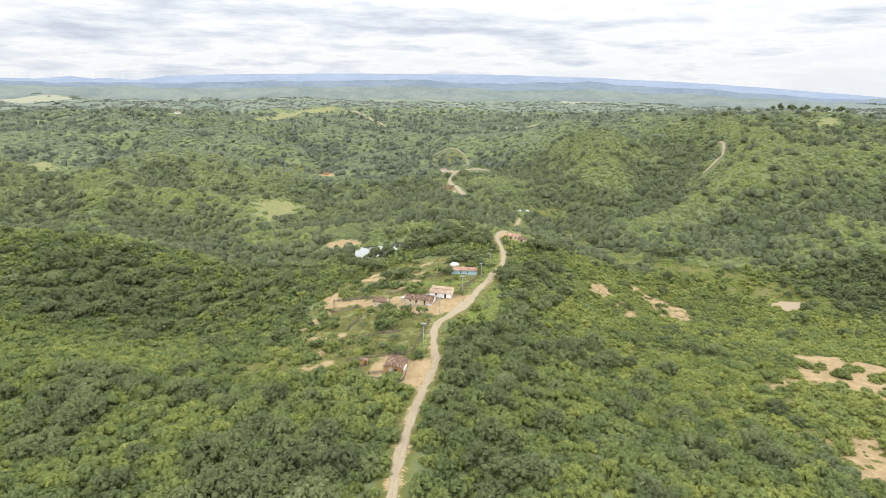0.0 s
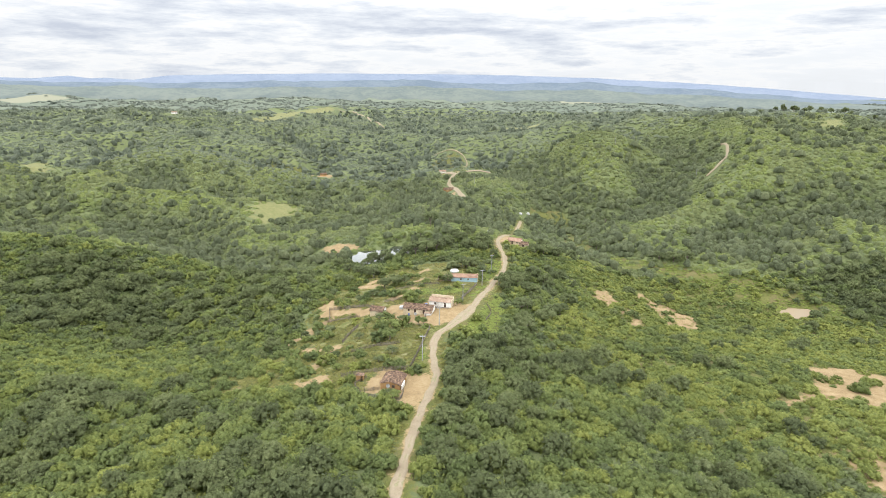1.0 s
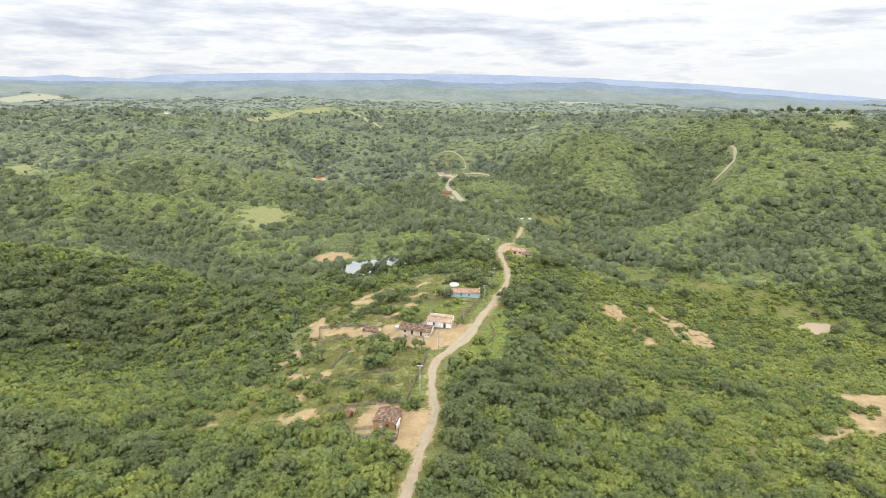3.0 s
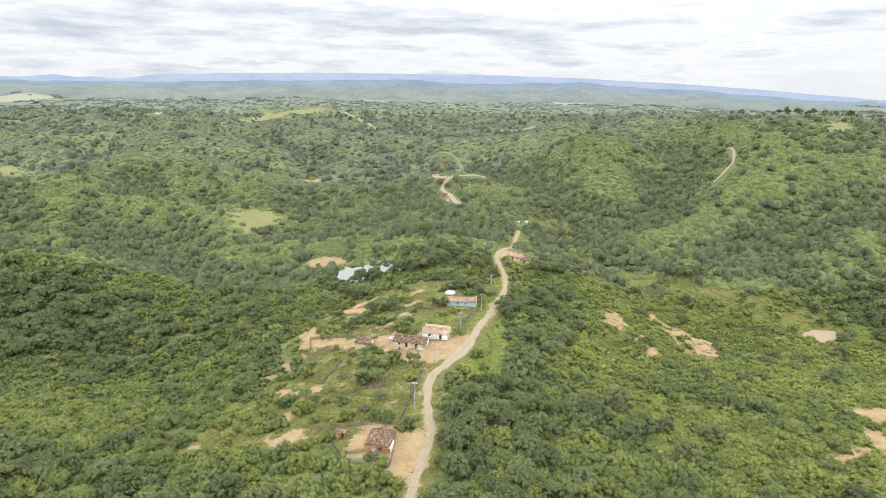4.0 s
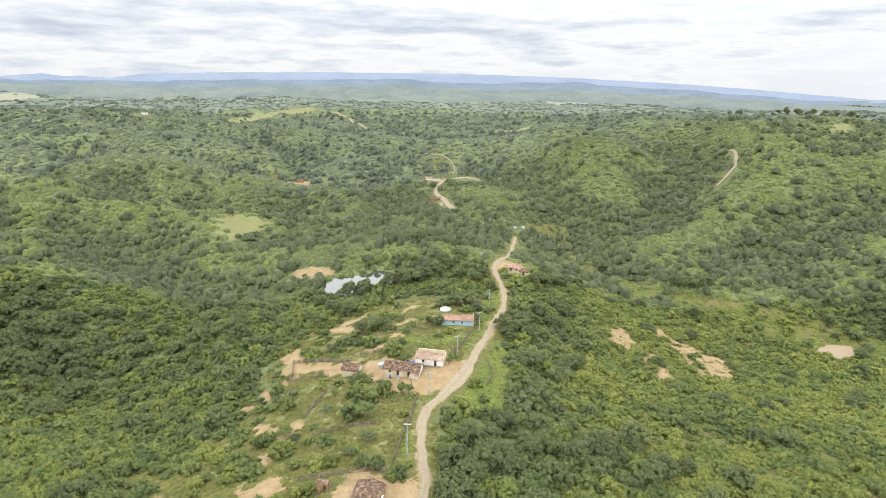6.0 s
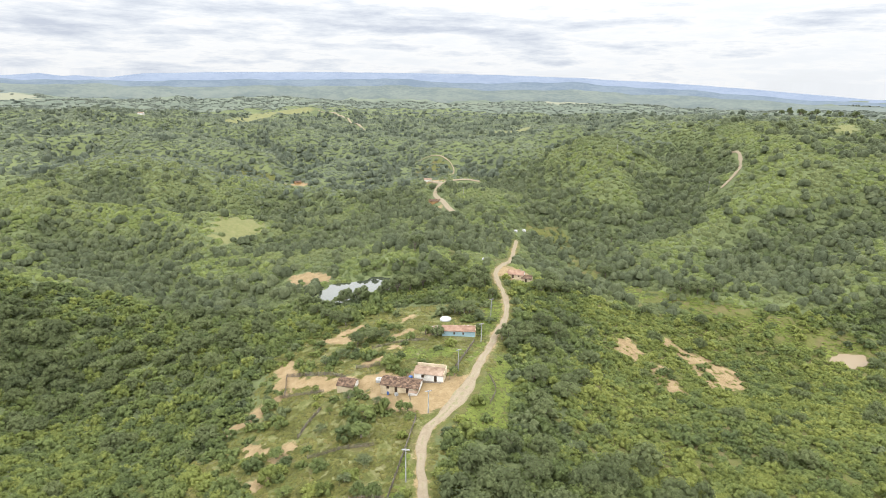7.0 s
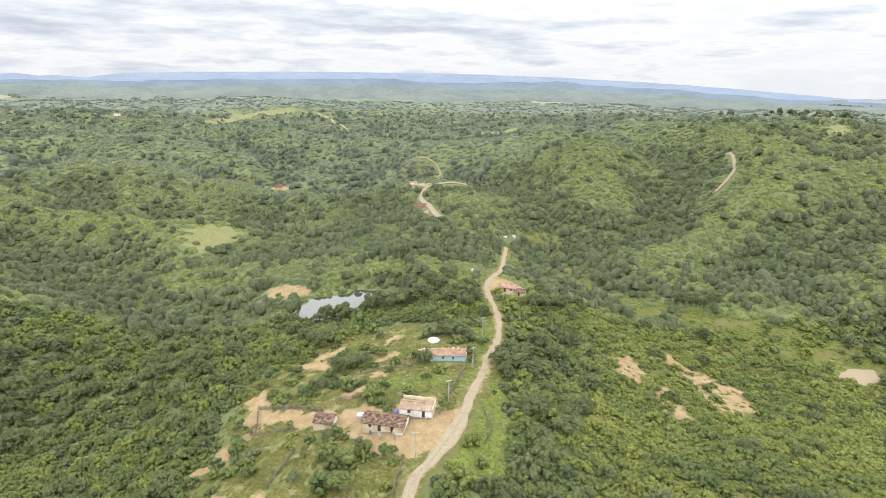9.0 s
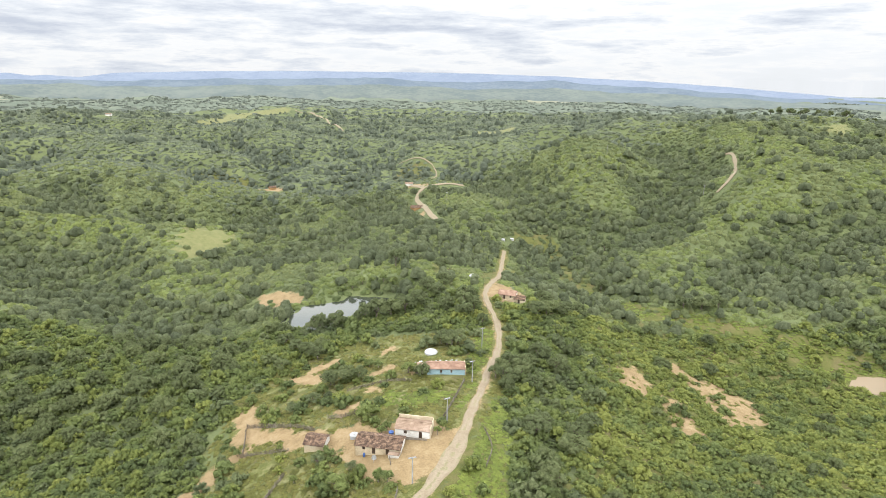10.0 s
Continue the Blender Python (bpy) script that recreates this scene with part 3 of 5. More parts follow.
def far_range(name, crest, depth, mat, label, seed, rough):
    """A long range of hills: a crest line with a front and a back slope."""
    line = smooth_line([(a, b) for a, b, c in crest], 28)
    tops = np.interp([p[0] for p in line], [c[0] for c in crest], [c[2] for c in crest])
    rows = [-1.0, -0.7, -0.4, -0.15, 0.0, 0.3]
    rise = [0.0, 0.35, 0.66, 0.9, 1.0, 0.4]
    verts = []
    for i, ((x, y), top) in enumerate(zip(line, tops)):
        r = math.hypot(x, y)
        for k, up_by in zip(rows, rise):
            q = 1 + k * depth / r
            bump = rough * noise.noise((x * 0.004 + seed, k * 1.7, seed)) + rough * 0.45 * noise.noise((x * 0.013 + seed, k * 3, 2.0))
            verts.append((x * q, y * q, -110.0 if k == -1.0 else -40 + (top + 40) * up_by + bump * (1.0 if k else 0.55)))
    n = len(rows)
    faces = [(i * n + j, (i + 1) * n + j, (i + 1) * n + j + 1, i * n + j + 1) for i in range(len(line) - 1) for j in range(n - 1)]
    return tagged(new(name, mesh_from(name, verts, faces, [mat], True)), label, "hills", kind="structure")


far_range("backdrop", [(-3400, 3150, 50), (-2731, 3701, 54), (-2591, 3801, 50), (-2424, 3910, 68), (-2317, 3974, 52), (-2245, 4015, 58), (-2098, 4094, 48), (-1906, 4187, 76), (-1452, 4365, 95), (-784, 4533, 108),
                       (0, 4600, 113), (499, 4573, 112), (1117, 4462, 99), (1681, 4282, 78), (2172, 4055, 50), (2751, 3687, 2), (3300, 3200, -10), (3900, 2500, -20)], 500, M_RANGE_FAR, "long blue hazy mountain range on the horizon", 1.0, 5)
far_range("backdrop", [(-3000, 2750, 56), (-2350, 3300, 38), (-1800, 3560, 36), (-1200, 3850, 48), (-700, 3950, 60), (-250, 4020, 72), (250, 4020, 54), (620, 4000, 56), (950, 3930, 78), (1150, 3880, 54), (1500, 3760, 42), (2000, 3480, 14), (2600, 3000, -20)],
          450, M_RANGE_MID, "hazy grey blue hills below the distant mountain range", 7.0, 24)
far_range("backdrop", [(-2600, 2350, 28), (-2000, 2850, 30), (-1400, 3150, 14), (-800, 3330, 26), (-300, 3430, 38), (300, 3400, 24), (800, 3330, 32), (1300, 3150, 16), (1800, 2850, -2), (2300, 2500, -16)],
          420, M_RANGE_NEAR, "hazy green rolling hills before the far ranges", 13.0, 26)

# ---------------------------------------------------------------- building blocks for things
def part(name, bm, mat, parent, label=""):
    """One mesh object under a thing or under a part."""
    me = bpy.data.meshes.new(name)
    bm.to_mesh(me)
    bm.free()
    me.materials.append(mat)
    ob = new(name, me)
    ob.parent = parent
    return tagged(ob, label)


def thing(name, m, label, category, group=""):
    ob = new(name)
    ob.matrix_basis = m
    ob.empty_display_size = 0.5
    return tagged(ob, label, category, group)


def box(bm, lo, hi, bevel=0.0):
    sx, sy, sz = (hi[i] - lo[i] for i in range(3))
    m = Matrix.Translation([(hi[i] + lo[i]) / 2 for i in range(3)]) @ Matrix.Diagonal((sx, sy, sz, 1))
    made = bmesh.ops.create_cube(bm, size=1, matrix=m)["verts"]
    if bevel:
        edges = {e for v in made for e in v.link_edges}
        bmesh.ops.bevel(bm, geom=list(edges), offset=bevel, segments=1, affect="EDGES")
    return bm


def rod(bm, a, b, r0, r1, sides=7):
    a, b = Vector(a), Vector(b)
    d = b - a
    m = Matrix.Translation((a + b) / 2) @ d.to_track_quat("Z", "Y").to_matrix().to_4x4()
    bmesh.ops.create_cone(bm, cap_ends=True, segments=sides, radius1=r0, radius2=r1, depth=d.length, matrix=m)
    return bm


def wall_run(bm, a, b, z0, z1, thick, openings=()):
    """An upright wall from a to b in plan, with openings (from, to, low, high) along it."""
    a, b = Vector((*a, 0)), Vector((*b, 0))
    d = (b - a).normalized()
    length = (b - a).length
    turn = Matrix.Translation(a) @ Matrix.Rotation(math.atan2(d.y, d.x), 4, "Z")
    cuts = sorted({0.0, length, *[v for o in openings for v in o[:2]]})
    levels = sorted({z0, z1, *[v for o in openings for v in o[2:]]})
    nx, nz = len(cuts) - 1, len(levels) - 1

    def solid(i, k):
        if not (0 <= i < nx and 0 <= k < nz):
            return False
        cx, cz = (cuts[i] + cuts[i + 1]) / 2, (levels[k] + levels[k + 1]) / 2
        return not any(o[0] < cx < o[1] and o[2] < cz < o[3] for o in openings)
    made, faces = {}, []

    def corner(i, k, side):
        if (i, k, side) not in made:
            made[i, k, side] = bm.verts.new(turn @ Vector((cuts[i], thick * side, levels[k])))
        return made[i, k, side]
    for i in range(nx):
        for k in range(nz):
            if not solid(i, k):
                continue
            for side in (0, 1):
                faces.append(bm.faces.new([corner(i, k, side), corner(i + 1, k, side), corner(i + 1, k + 1, side), corner(i, k + 1, side)]))
            for di, dk, p, q in ((-1, 0, (0, 0), (0, 1)), (1, 0, (1, 0), (1, 1)), (0, -1, (0, 0), (1, 0)), (0, 1, (0, 1), (1, 1))):
                if not solid(i + di, k + dk):
                    u, v = (i + p[0], k + p[1]), (i + q[0], k + q[1])
                    faces.append(bm.faces.new([corner(*u, 0), corner(*v, 0), corner(*v, 1), corner(*u, 1)]))
    bmesh.ops.recalc_face_normals(bm, faces=faces)
    return bm


def tiled_slope(length, run, rise, seed):
    """Half a roof of clay tiles: rolls down the slope, courses that overlap. Starts at the eave, climbs along +y."""
    rng = np.random.RandomState(seed)
    pitch, course = 0.24, 0.42
    n = max(4, int(length / pitch * 2))
    rows = max(3, int(math.hypot(run, rise) / course))
    verts, faces = [], []
    sag = rng.uniform(0.02, 0.07)
    for r in range(rows):
        shift = rng.uniform(-0.03, 0.03)
        for end in (0, 1):
            s = (r + end * 0.97) / rows
            for i in range(n + 1):
                x = length * i / n
                wave = 0.05 if i % 2 else 0.0
                droop = -sag * math.sin(math.pi * i / n) * math.sin(math.pi * min(1, s)) * 2
                step = 0.05 * (1 - end)
                verts.append((x - length / 2 + shift * 0.4, run * s, rise * s + wave + step + droop + rng.uniform(-0.012, 0.012)))
        o = r * 2 * (n + 1)
        faces += [(o + i, o + i + 1, o + n + 2 + i, o + n + 1 + i) for i in range(n)]
        if r:
            faces += [(o - n - 1 + i, o - n + i, o + i + 1, o + i) for i in range(n)]
    low = len(verts)
    verts += [(-length / 2, 0, -0.06), (length / 2, 0, -0.06), (length / 2, run, rise - 0.06), (-length / 2, run, rise - 0.06)]
    faces.append((low, low + 3, low + 2, low + 1))
    return verts, faces


def roof_part(parent, length, run, rise, at, turn, mat, seed, label=""):
    verts, faces = tiled_slope(length, run, rise, seed)
    ob = new("roof", mesh_from("roof", verts, faces, [mat]))
    ob.parent = parent
    ob.matrix_basis = pose(*at, 0, 0, turn)
    return tagged(ob, label)


def door_part(parent, w, h, at, turn, mat, name="door"):
    bm = bmesh.new()
    count = 4
    for i in range(count):
        box(bm, (-w / 2 + w * i / count + 0.006, -0.025, 0.02), (-w / 2 + w * (i + 1) / count - 0.006, 0.025, h - 0.02), 0.005)
    for z in (0.25, h - 0.3):
        box(bm, (-w / 2 + 0.03, -0.055, z), (w / 2 - 0.03, -0.022, z + 0.1))
    ob = part(name, bm, mat, parent)
    ob.matrix_basis = pose(*at, 0, 0, turn)
    fb = bmesh.new()
    for x in (-w / 2 - 0.05, w / 2):
        box(fb, (x, -0.08, 0), (x + 0.05, 0.06, h))
    box(fb, (-w / 2 - 0.05, -0.08, h), (w / 2 + 0.05, 0.06, h + 0.06))
    part("frame", fb, M_WOOD, ob)
    return ob


def gable_house(at, turn, length, width, wall_h, rise, wall_mat, roof_mat, label, seed, front=(), side=(), gable_mat=None, eave=0.45, name="house", ridge_mat=None):
    """A small one-storey house with a pitched tile roof. Its ridge runs along x, its front looks to -y."""
    h = thing(name, pose(*at, 0, 0, turn), label, "house")
    L, W, t = length / 2, width / 2, 0.22
    bm = bmesh.new()
    wall_run(bm, (-L, -W), (L, -W), -1.0, wall_h, t, [o[:4] for o in front])
    part("front_wall", bm, wall_mat, h)
    bm = bmesh.new()
    wall_run(bm, (L, W), (-L, W), -1.0, wall_h, t)
    part("back_wall", bm, wall_mat, h)
    for s in (-1, 1):
        bm = bmesh.new()
        a, b = ((L, -W + t), (L, W - t)) if s > 0 else ((-L, W - t), (-L, -W + t))
        wall_run(bm, a, b, -1.0, wall_h, t, [o[:4] for o in side] if s > 0 else ())
        x0, x1 = (L - t, L) if s > 0 else (-L, -L + t)
        tri = [bm.verts.new((x, y, z)) for x in (x0, x1) for y, z in ((-W, wall_h), (W, wall_h), (0, wall_h + rise))]
        bm.faces.new(tri[:3][::-1])
        bm.faces.new(tri[3:])
        for i in range(3):
            j = (i + 1) % 3
            bm.faces.new((tri[i], tri[j], tri[3 + j], tri[3 + i]))
        part("gable_wall", bm, gable_mat or wall_mat, h)
    for o in front:
        cx, w, hh = (o[0] + o[1]) / 2 - L, o[1] - o[0], o[3] - o[2]
        door_part(h, w - 0.1, hh - 0.06, (cx, -W + 0.14, o[2]), 0, M_DARKWOOD, "door" if o[2] < 0.2 else "window")
    for o in side:
        cy, w, hh = (o[0] + o[1]) / 2 - W + t, o[1] - o[0], o[3] - o[2]
        door_part(h, w - 0.1, hh - 0.06, (L - 0.14, cy, o[2]), 90, M_DARKWOOD, "door" if o[2] < 0.2 else "window")
    slope = rise / W
    run = W + eave
    for s in (0, 180):
        roof_part(h, length + 0.5, run, run * slope, (0, (-run if not s else run), wall_h + 0.10 - eave * slope), s, roof_mat, seed + s)
    bm = bmesh.new()
    count = int(length / 0.5)
    for i in range(count):
        x = -L - 0.2 + (length + 0.4) * i / count
        rod(bm, (x, 0, wall_h + rise + 0.14), (x + 0.52, 0, wall_h + rise + 0.11), 0.13, 0.10, 6)
    part("ridge_tiles", bm, ridge_mat or roof_mat, h)
    return h


# ---------------------------------------------------------------- houses and outbuildings of the hamlet
def on(x, y, sink=0.0):
    return (x, y, ground_at(x, y) - sink)


adobe = gable_house(on(-13.6, 161.4), 78, 6.6, 6.0, 2.0, 0.85, M_ADOBE, M_TILE_BROWN, "ochre adobe house with a mottled brown tile roof", 11, eave=0.3)
bm = bmesh.new()
wall_run(bm, (-3.6, 0), (-0.6, 0), -0.6, 1.9, 0.18)
lean = part("side_wall", bm, M_WHITEWASH, adobe, "whitewashed wall of the lean-to")
lean.matrix_basis = pose(0.3, -3.5, 0)
bm = bmesh.new()
box(bm, (-3.5, -3.6, 1.9), (0.0, -2.75, 1.98), 0.01)
part("side_roof", bm, M_WHITEWASH, adobe, "pale sheet roof of the lean-to")
# the end wall that looks to the road's near side
door_part(adobe, 0.8, 0.8, (-3.33, -0.9, 1.0), -90, M_DARKWOOD, "window")

long_house = gable_house(on(-8.2, 220.6), -13, 11.6, 5.2, 2.3, 1.0, M_CREAM, M_TILE_BROWN, "long cream house with an old dark brown tile roof", 23,
                         front=[(4.3, 5.2, 0.0, 2.05), (7.8, 8.7, 0.0, 2.05), (1.8, 2.6, 1.0, 1.9)], gable_mat=M_WHITEWASH)
bm = bmesh.new()
box(bm, (3.0, -4.0, -0.8), (5.7, -2.65, 1.4), 0.03)
part("annex", bm, M_WHITEWASH, long_house, "low whitewashed annex against the front wall")
bm = bmesh.new()
box(bm, (2.9, -4.1, 1.4), (5.8, -2.65, 1.5), 0.02)
part("annex_roof", bm, M_TILE_PINK, long_house)

white_house = gable_house(on(0.4, 225.8), -13, 9.0, 4.8, 2.4, 0.8, M_WHITEWASH, M_TILE_PINK, "white plastered house with a faded clay tile roof", 37,
                          front=[(6.2, 7.1, 0.0, 2.1), (2.2, 3.1, 1.0, 2.0)], side=[(1.7, 2.6, 0.0, 2.0)], gable_mat=M_CREAM, eave=0.3)
for x0, y0, x1, y1, hh in ((4.56, -2.5, 4.76, 2.6, 3.2), (-4.6, 2.45, 4.56, 2.65, 3.5)):
    bm = bmesh.new()
    box(bm, (x0, y0, -0.8), (x1, y1, hh), 0.02)
    part("parapet", bm, M_CREAM, white_house, "stained cream parapet wall above the roof")
bm = bmesh.new()
wall_run(bm, (-4.4, -3.3), (4.0, -3.3), -0.8, 0.6, 0.2)
part("yard_wall", bm, M_WOOD, white_house, "low dark weathered wall before the house")

blue_house = gable_house(on(11.2, 261.8), -3, 12.0, 4.8, 2.2, 0.8, M_BLUE, M_TILE_ORANGE, "pale blue house with an orange clay tile roof", 41,
                         front=[(4.1, 4.75, 0.75, 1.75), (7.4, 8.05, 0.75, 1.75)], eave=0.35)
bm = bmesh.new()
box(bm, (6.05, -2.4, -0.6), (6.27, 2.4, 2.75), 0.02)
part("parapet", bm, M_CREAM, blue_house, "faded plaster parapet at the roof's end")
bm = bmesh.new()
wall_run(bm, (-9.8, -1.6), (-6.2, -1.6), -0.6, 1.1, 0.2)
part("yard_wall", bm, M_WOOD, blue_house, "low dark wall beside the house")
bm = bmesh.new()
wall_run(bm, (-9.2, -0.6), (-6.3, -0.6), -0.6, 1.9, 0.2, [(1.0, 1.8, 0.0, 1.7)])
wall_run(bm, (-6.3, 2.2), (-9.2, 2.2), -0.6, 1.9, 0.2)
wall_run(bm, (-9.2, 2.0), (-9.2, -0.4), -0.6, 1.9, 0.2)
part("annex", bm, M_CREAM, blue_house, "cream annex against the blue house")
bm = bmesh.new()
box(bm, (-9.4, -0.8, 1.9), (-6.25, 2.4, 2.02), 0.02)
part("annex_roof", bm, M_TILE_PINK, blue_house, "faded low roof of the annex")

red_house = gable_house(on(43.2, 329.8), -20, 7.6, 5.2, 2.3, 1.1, M_CREAM, M_TILE_ORANGE, "roadside house with an orange tile roof", 53, front=[(2.2, 3.1, 0.0, 2.0), (5.0, 5.8, 1.0, 1.9)], gable_mat=M_WHITEWASH)
bm = bmesh.new()
wall_run(bm, (-3.8, -4.6), (3.6, -4.6), -1.6, 0.8, 0.2)
part("yard_wall", bm, M_CREAM, red_house)
gable_house(on(48.0, 326.6), -20, 4.6, 4.0, 2.0, 0.9, M_CREAM, M_TILE_BROWN, "small outbuilding with a brown tile roof", 59, front=[(1.6, 2.5, 0.0, 1.8)])
gable_house(on(-25.2, 227.4), -14, 5.4, 4.6, 2.1, 1.0, M_CREAM, M_TILE_BROWN, "small shed with a brown tile roof and pale walls", 61, gable_mat=M_WHITEWASH, name="shed")
gable_house(on(8, 592), 10, 10, 6.5, 2.6, 1.3, M_ADOBE, M_TILE_BROWN, "far farmhouse with a brown tile roof", 67)
gable_house(on(2, 694), 0, 8, 6, 2.6, 1.2, M_WHITEWASH, M_TILE_PINK, "far white farmhouse beside a winding road", 71)
gable_house(on(-146, 722), 30, 7, 5, 2.5, 1.1, M_ADOBE, M_TILE_BROWN, "far hut in a bare clearing", 73)
gable_house(on(-535, 1192), 0, 10, 6, 2.8, 1.3, M_WHITEWASH, M_TILE_PINK, "tiny white farmhouse far away in the woods", 79)
outhouse = thing("outhouse", pose(*on(-24.3, 167.4), 0, 0, -8), "tiny ochre adobe outhouse with a dark doorway", "outhouse")
bm = bmesh.new()
wall_run(bm, (-1.1, -0.8), (1.1, -0.8), -0.5, 1.9, 0.15, [(1.4, 2.0, 0.0, 1.7)])
wall_run(bm, (1.1, 0.8), (-1.1, 0.8), -0.5, 1.9, 0.15)
wall_run(bm, (1.1, -0.65), (1.1, 0.65), -0.5, 1.9, 0.15)
wall_run(bm, (-1.1, 0.65), (-1.1, -0.65), -0.5, 1.9, 0.15)
part("wall", bm, M_ADOBE, outhouse)
bm = bmesh.new()
box(bm, (-1.25, -0.95, 1.9), (1.25, 0.95, 2.0), 0.02)
part("roof", bm, M_TILE_BROWN, outhouse)


def cistern(x, y, r, tall, dome, label, mat=M_CISTERN):
    c = thing("cistern", pose(*on(x, y)), label, "cistern", "cement cisterns")
    bm = bmesh.new()
    rod(bm, (0, 0, -0.8), (0, 0, tall), r, r, 28)
    part("tank_wall", bm, mat, c)
    bm = bmesh.new()
    rings = 6
    for k in range(rings):
        a, b = k / rings * math.pi / 2, (k + 1) / rings * math.pi / 2
        r0, r1 = (r + 0.08) * math.cos(a), max(0.02, (r + 0.08) * math.cos(b))
        rod(bm, (0, 0, tall + dome * math.sin(a)), (0, 0, tall + dome * math.sin(b)), r0, r1, 28)
    part("dome", bm, mat, c)
    bm = bmesh.new()
    box(bm, (-0.35, -0.35, tall + dome - 0.06), (0.35, 0.35, tall + dome + 0.1), 0.03)
    part("hatch", bm, M_CONCRETE, c)
    return c


cistern(7.0, 276.6, 2.2, 0.35, 0.95, "white domed cement cistern beside trees")
cistern(-15.4, 227.6, 1.15, 0.8, 0.35, "small grey round cistern in the bare yard", M_CONCRETE)
cistern(32, 363, 2.3, 0.7, 0.9, "white domed cistern on a grassy roadside")
cistern(76, 497, 1.4, 0.7, 0.6, "far white cistern among trees")
cistern(68.5, 491, 1.4, 0.7, 0.6, "far white cistern beside the creek trees")


def satellite_dish(x, y, z, turn, r):
    d = thing("satellite_dish", pose(x, y, z, 0, 0, turn), "pale mesh satellite dish on a short post", "satellite dish", "satellite dishes")
    bm = bmesh.new()
    rod(bm, (0, 0, -0.4), (0, 0, 1.3), 0.05, 0.05, 8)
    part("post", bm, M_CONCRETE, d)
    bm = bmesh.new()
    tilt = Matrix.Translation((0, -0.1, 1.6)) @ Matrix.Rotation(radians(50), 4, "X")
    grid = []
    for k in range(5):
        q = r * k / 4
        grid.append([bm.verts.new(tilt @ Vector((q * math.cos(a), q * math.sin(a), 0.28 * (q / r) ** 2))) for a in [2 * math.pi * i / 18 for i in range(18)]] if k else [bm.verts.new(tilt @ Vector((0, 0, 0)))])
    for i in range(18):
        bm.faces.new((grid[0][0], grid[1][i], grid[1][(i + 1) % 18]))
        for k in range(1, 4):
            bm.faces.new((grid[k][i], grid[k + 1][i], grid[k + 1][(i + 1) % 18], grid[k][(i + 1) % 18]))
    bmesh.ops.solidify(bm, geom=bm.faces[:], thickness=0.02)
    part("reflector", bm, M_DISH, d)
    bm = bmesh.new()
    for a in (0.5, 2.6, 4.7):
        rod(bm, tilt @ Vector((r * 0.8 * math.cos(a), r * 0.8 * math.sin(a), 0.2)), tilt @ Vector((0, 0, 0.75)), 0.012, 0.012, 5)
    rod(bm, tilt @ Vector((0, 0, 0.66)), tilt @ Vector((0, 0, 0.84)), 0.06, 0.05, 8)
    part("feed_arm", bm, M_CONCRETE, d)


satellite_dish(*on(-14.9, 157.4), 8, 0.6)
satellite_dish(*on(-9.6, 215.0), 15, 0.62)

barrel = thing("barrel", pose(*on(-12.2, 218.3)), "blue plastic barrel standing by the house wall", "barrel")
bm = bmesh.new()
for z0, z1, r0, r1 in ((0, 0.12, 0.26, 0.3), (0.12, 0.8, 0.3, 0.3), (0.8, 0.92, 0.3, 0.26)):
    rod(bm, (0, 0, z0), (0, 0, z1), r0, r1, 16)
part("body", bm, M_PLASTIC, barrel)
bm = bmesh.new()
rod(bm, (0, 0, 0.9), (0, 0, 0.96), 0.24, 0.23, 16)
part("lid", bm, M_PLASTIC, barrel)
tank = thing("water_tank", pose(*on(-5.6, 225.6)), "dark blue plastic water tank behind the roofs", "water tank")
bm = bmesh.new()
for z0, z1, r0, r1 in ((0, 1.05, 0.62, 0.66), (1.05, 1.15, 0.69, 0.69), (1.15, 1.35, 0.69, 0.3)):
    rod(bm, (0, 0, z0), (0, 0, z1), r0, r1, 20)
part("body", bm, M_PLASTIC, tank)
bm = bmesh.new()
rod(bm, (0, 0, 1.34), (0, 0, 1.41), 0.31, 0.29, 14)
part("lid", bm, M_PLASTIC, tank)


# ---------------------------------------------------------------- utility poles
def utility_pole(x, y, tall, turn, double=True):
    p = thing("utility_pole", pose(*on(x, y), 0, 0, turn), "slim pale concrete utility pole with a crossarm", "utility pole", "poles along the dirt road")
    bm = bmesh.new()
    rod(bm, (0, 0, -1), (0, 0, tall), 0.19, 0.11, 10)
    part("pole", bm, M_CONCRETE, p)
    bm = bmesh.new()
    box(bm, (-0.95, -0.09, tall - 0.35), (0.95, 0.09, tall - 0.18), 0.02)
    part("crossarm", bm, M_CONCRETE, p)
    if double:
        bm = bmesh.new()
        box(bm, (-0.95, 0.16, tall - 0.35), (0.95, 0.30, tall - 0.18), 0.02)
        part("crossarm", bm, M_CONCRETE, p)
    for ix in (-0.85, 0.3, 0.85):
        bm = bmesh.new()
        rod(bm, (ix, 0, tall - 0.18), (ix, 0, tall - 0.05), 0.02, 0.02, 6)
        rod(bm, (ix, 0, tall - 0.05), (ix, 0, tall + 0.03), 0.07, 0.05, 8)
        part("insulator", bm, M_PORCELAIN, p)


for x, y, tall, turn in ((-5.6, 177.7, 8.8, -4), (9.3, 229.8, 7.6, 22), (18.9, 254.4, 7.5, 22), (25.4, 280.8, 7.6, 10), (-0.3, 205.9, 7.0, 15), (225, 514, 8, 30), (33, 571, 8, 0), (173, 588, 8, 20)):
    utility_pole(x, y, tall, turn)


# ---------------------------------------------------------------- stick fences
FENCE_LINES = []


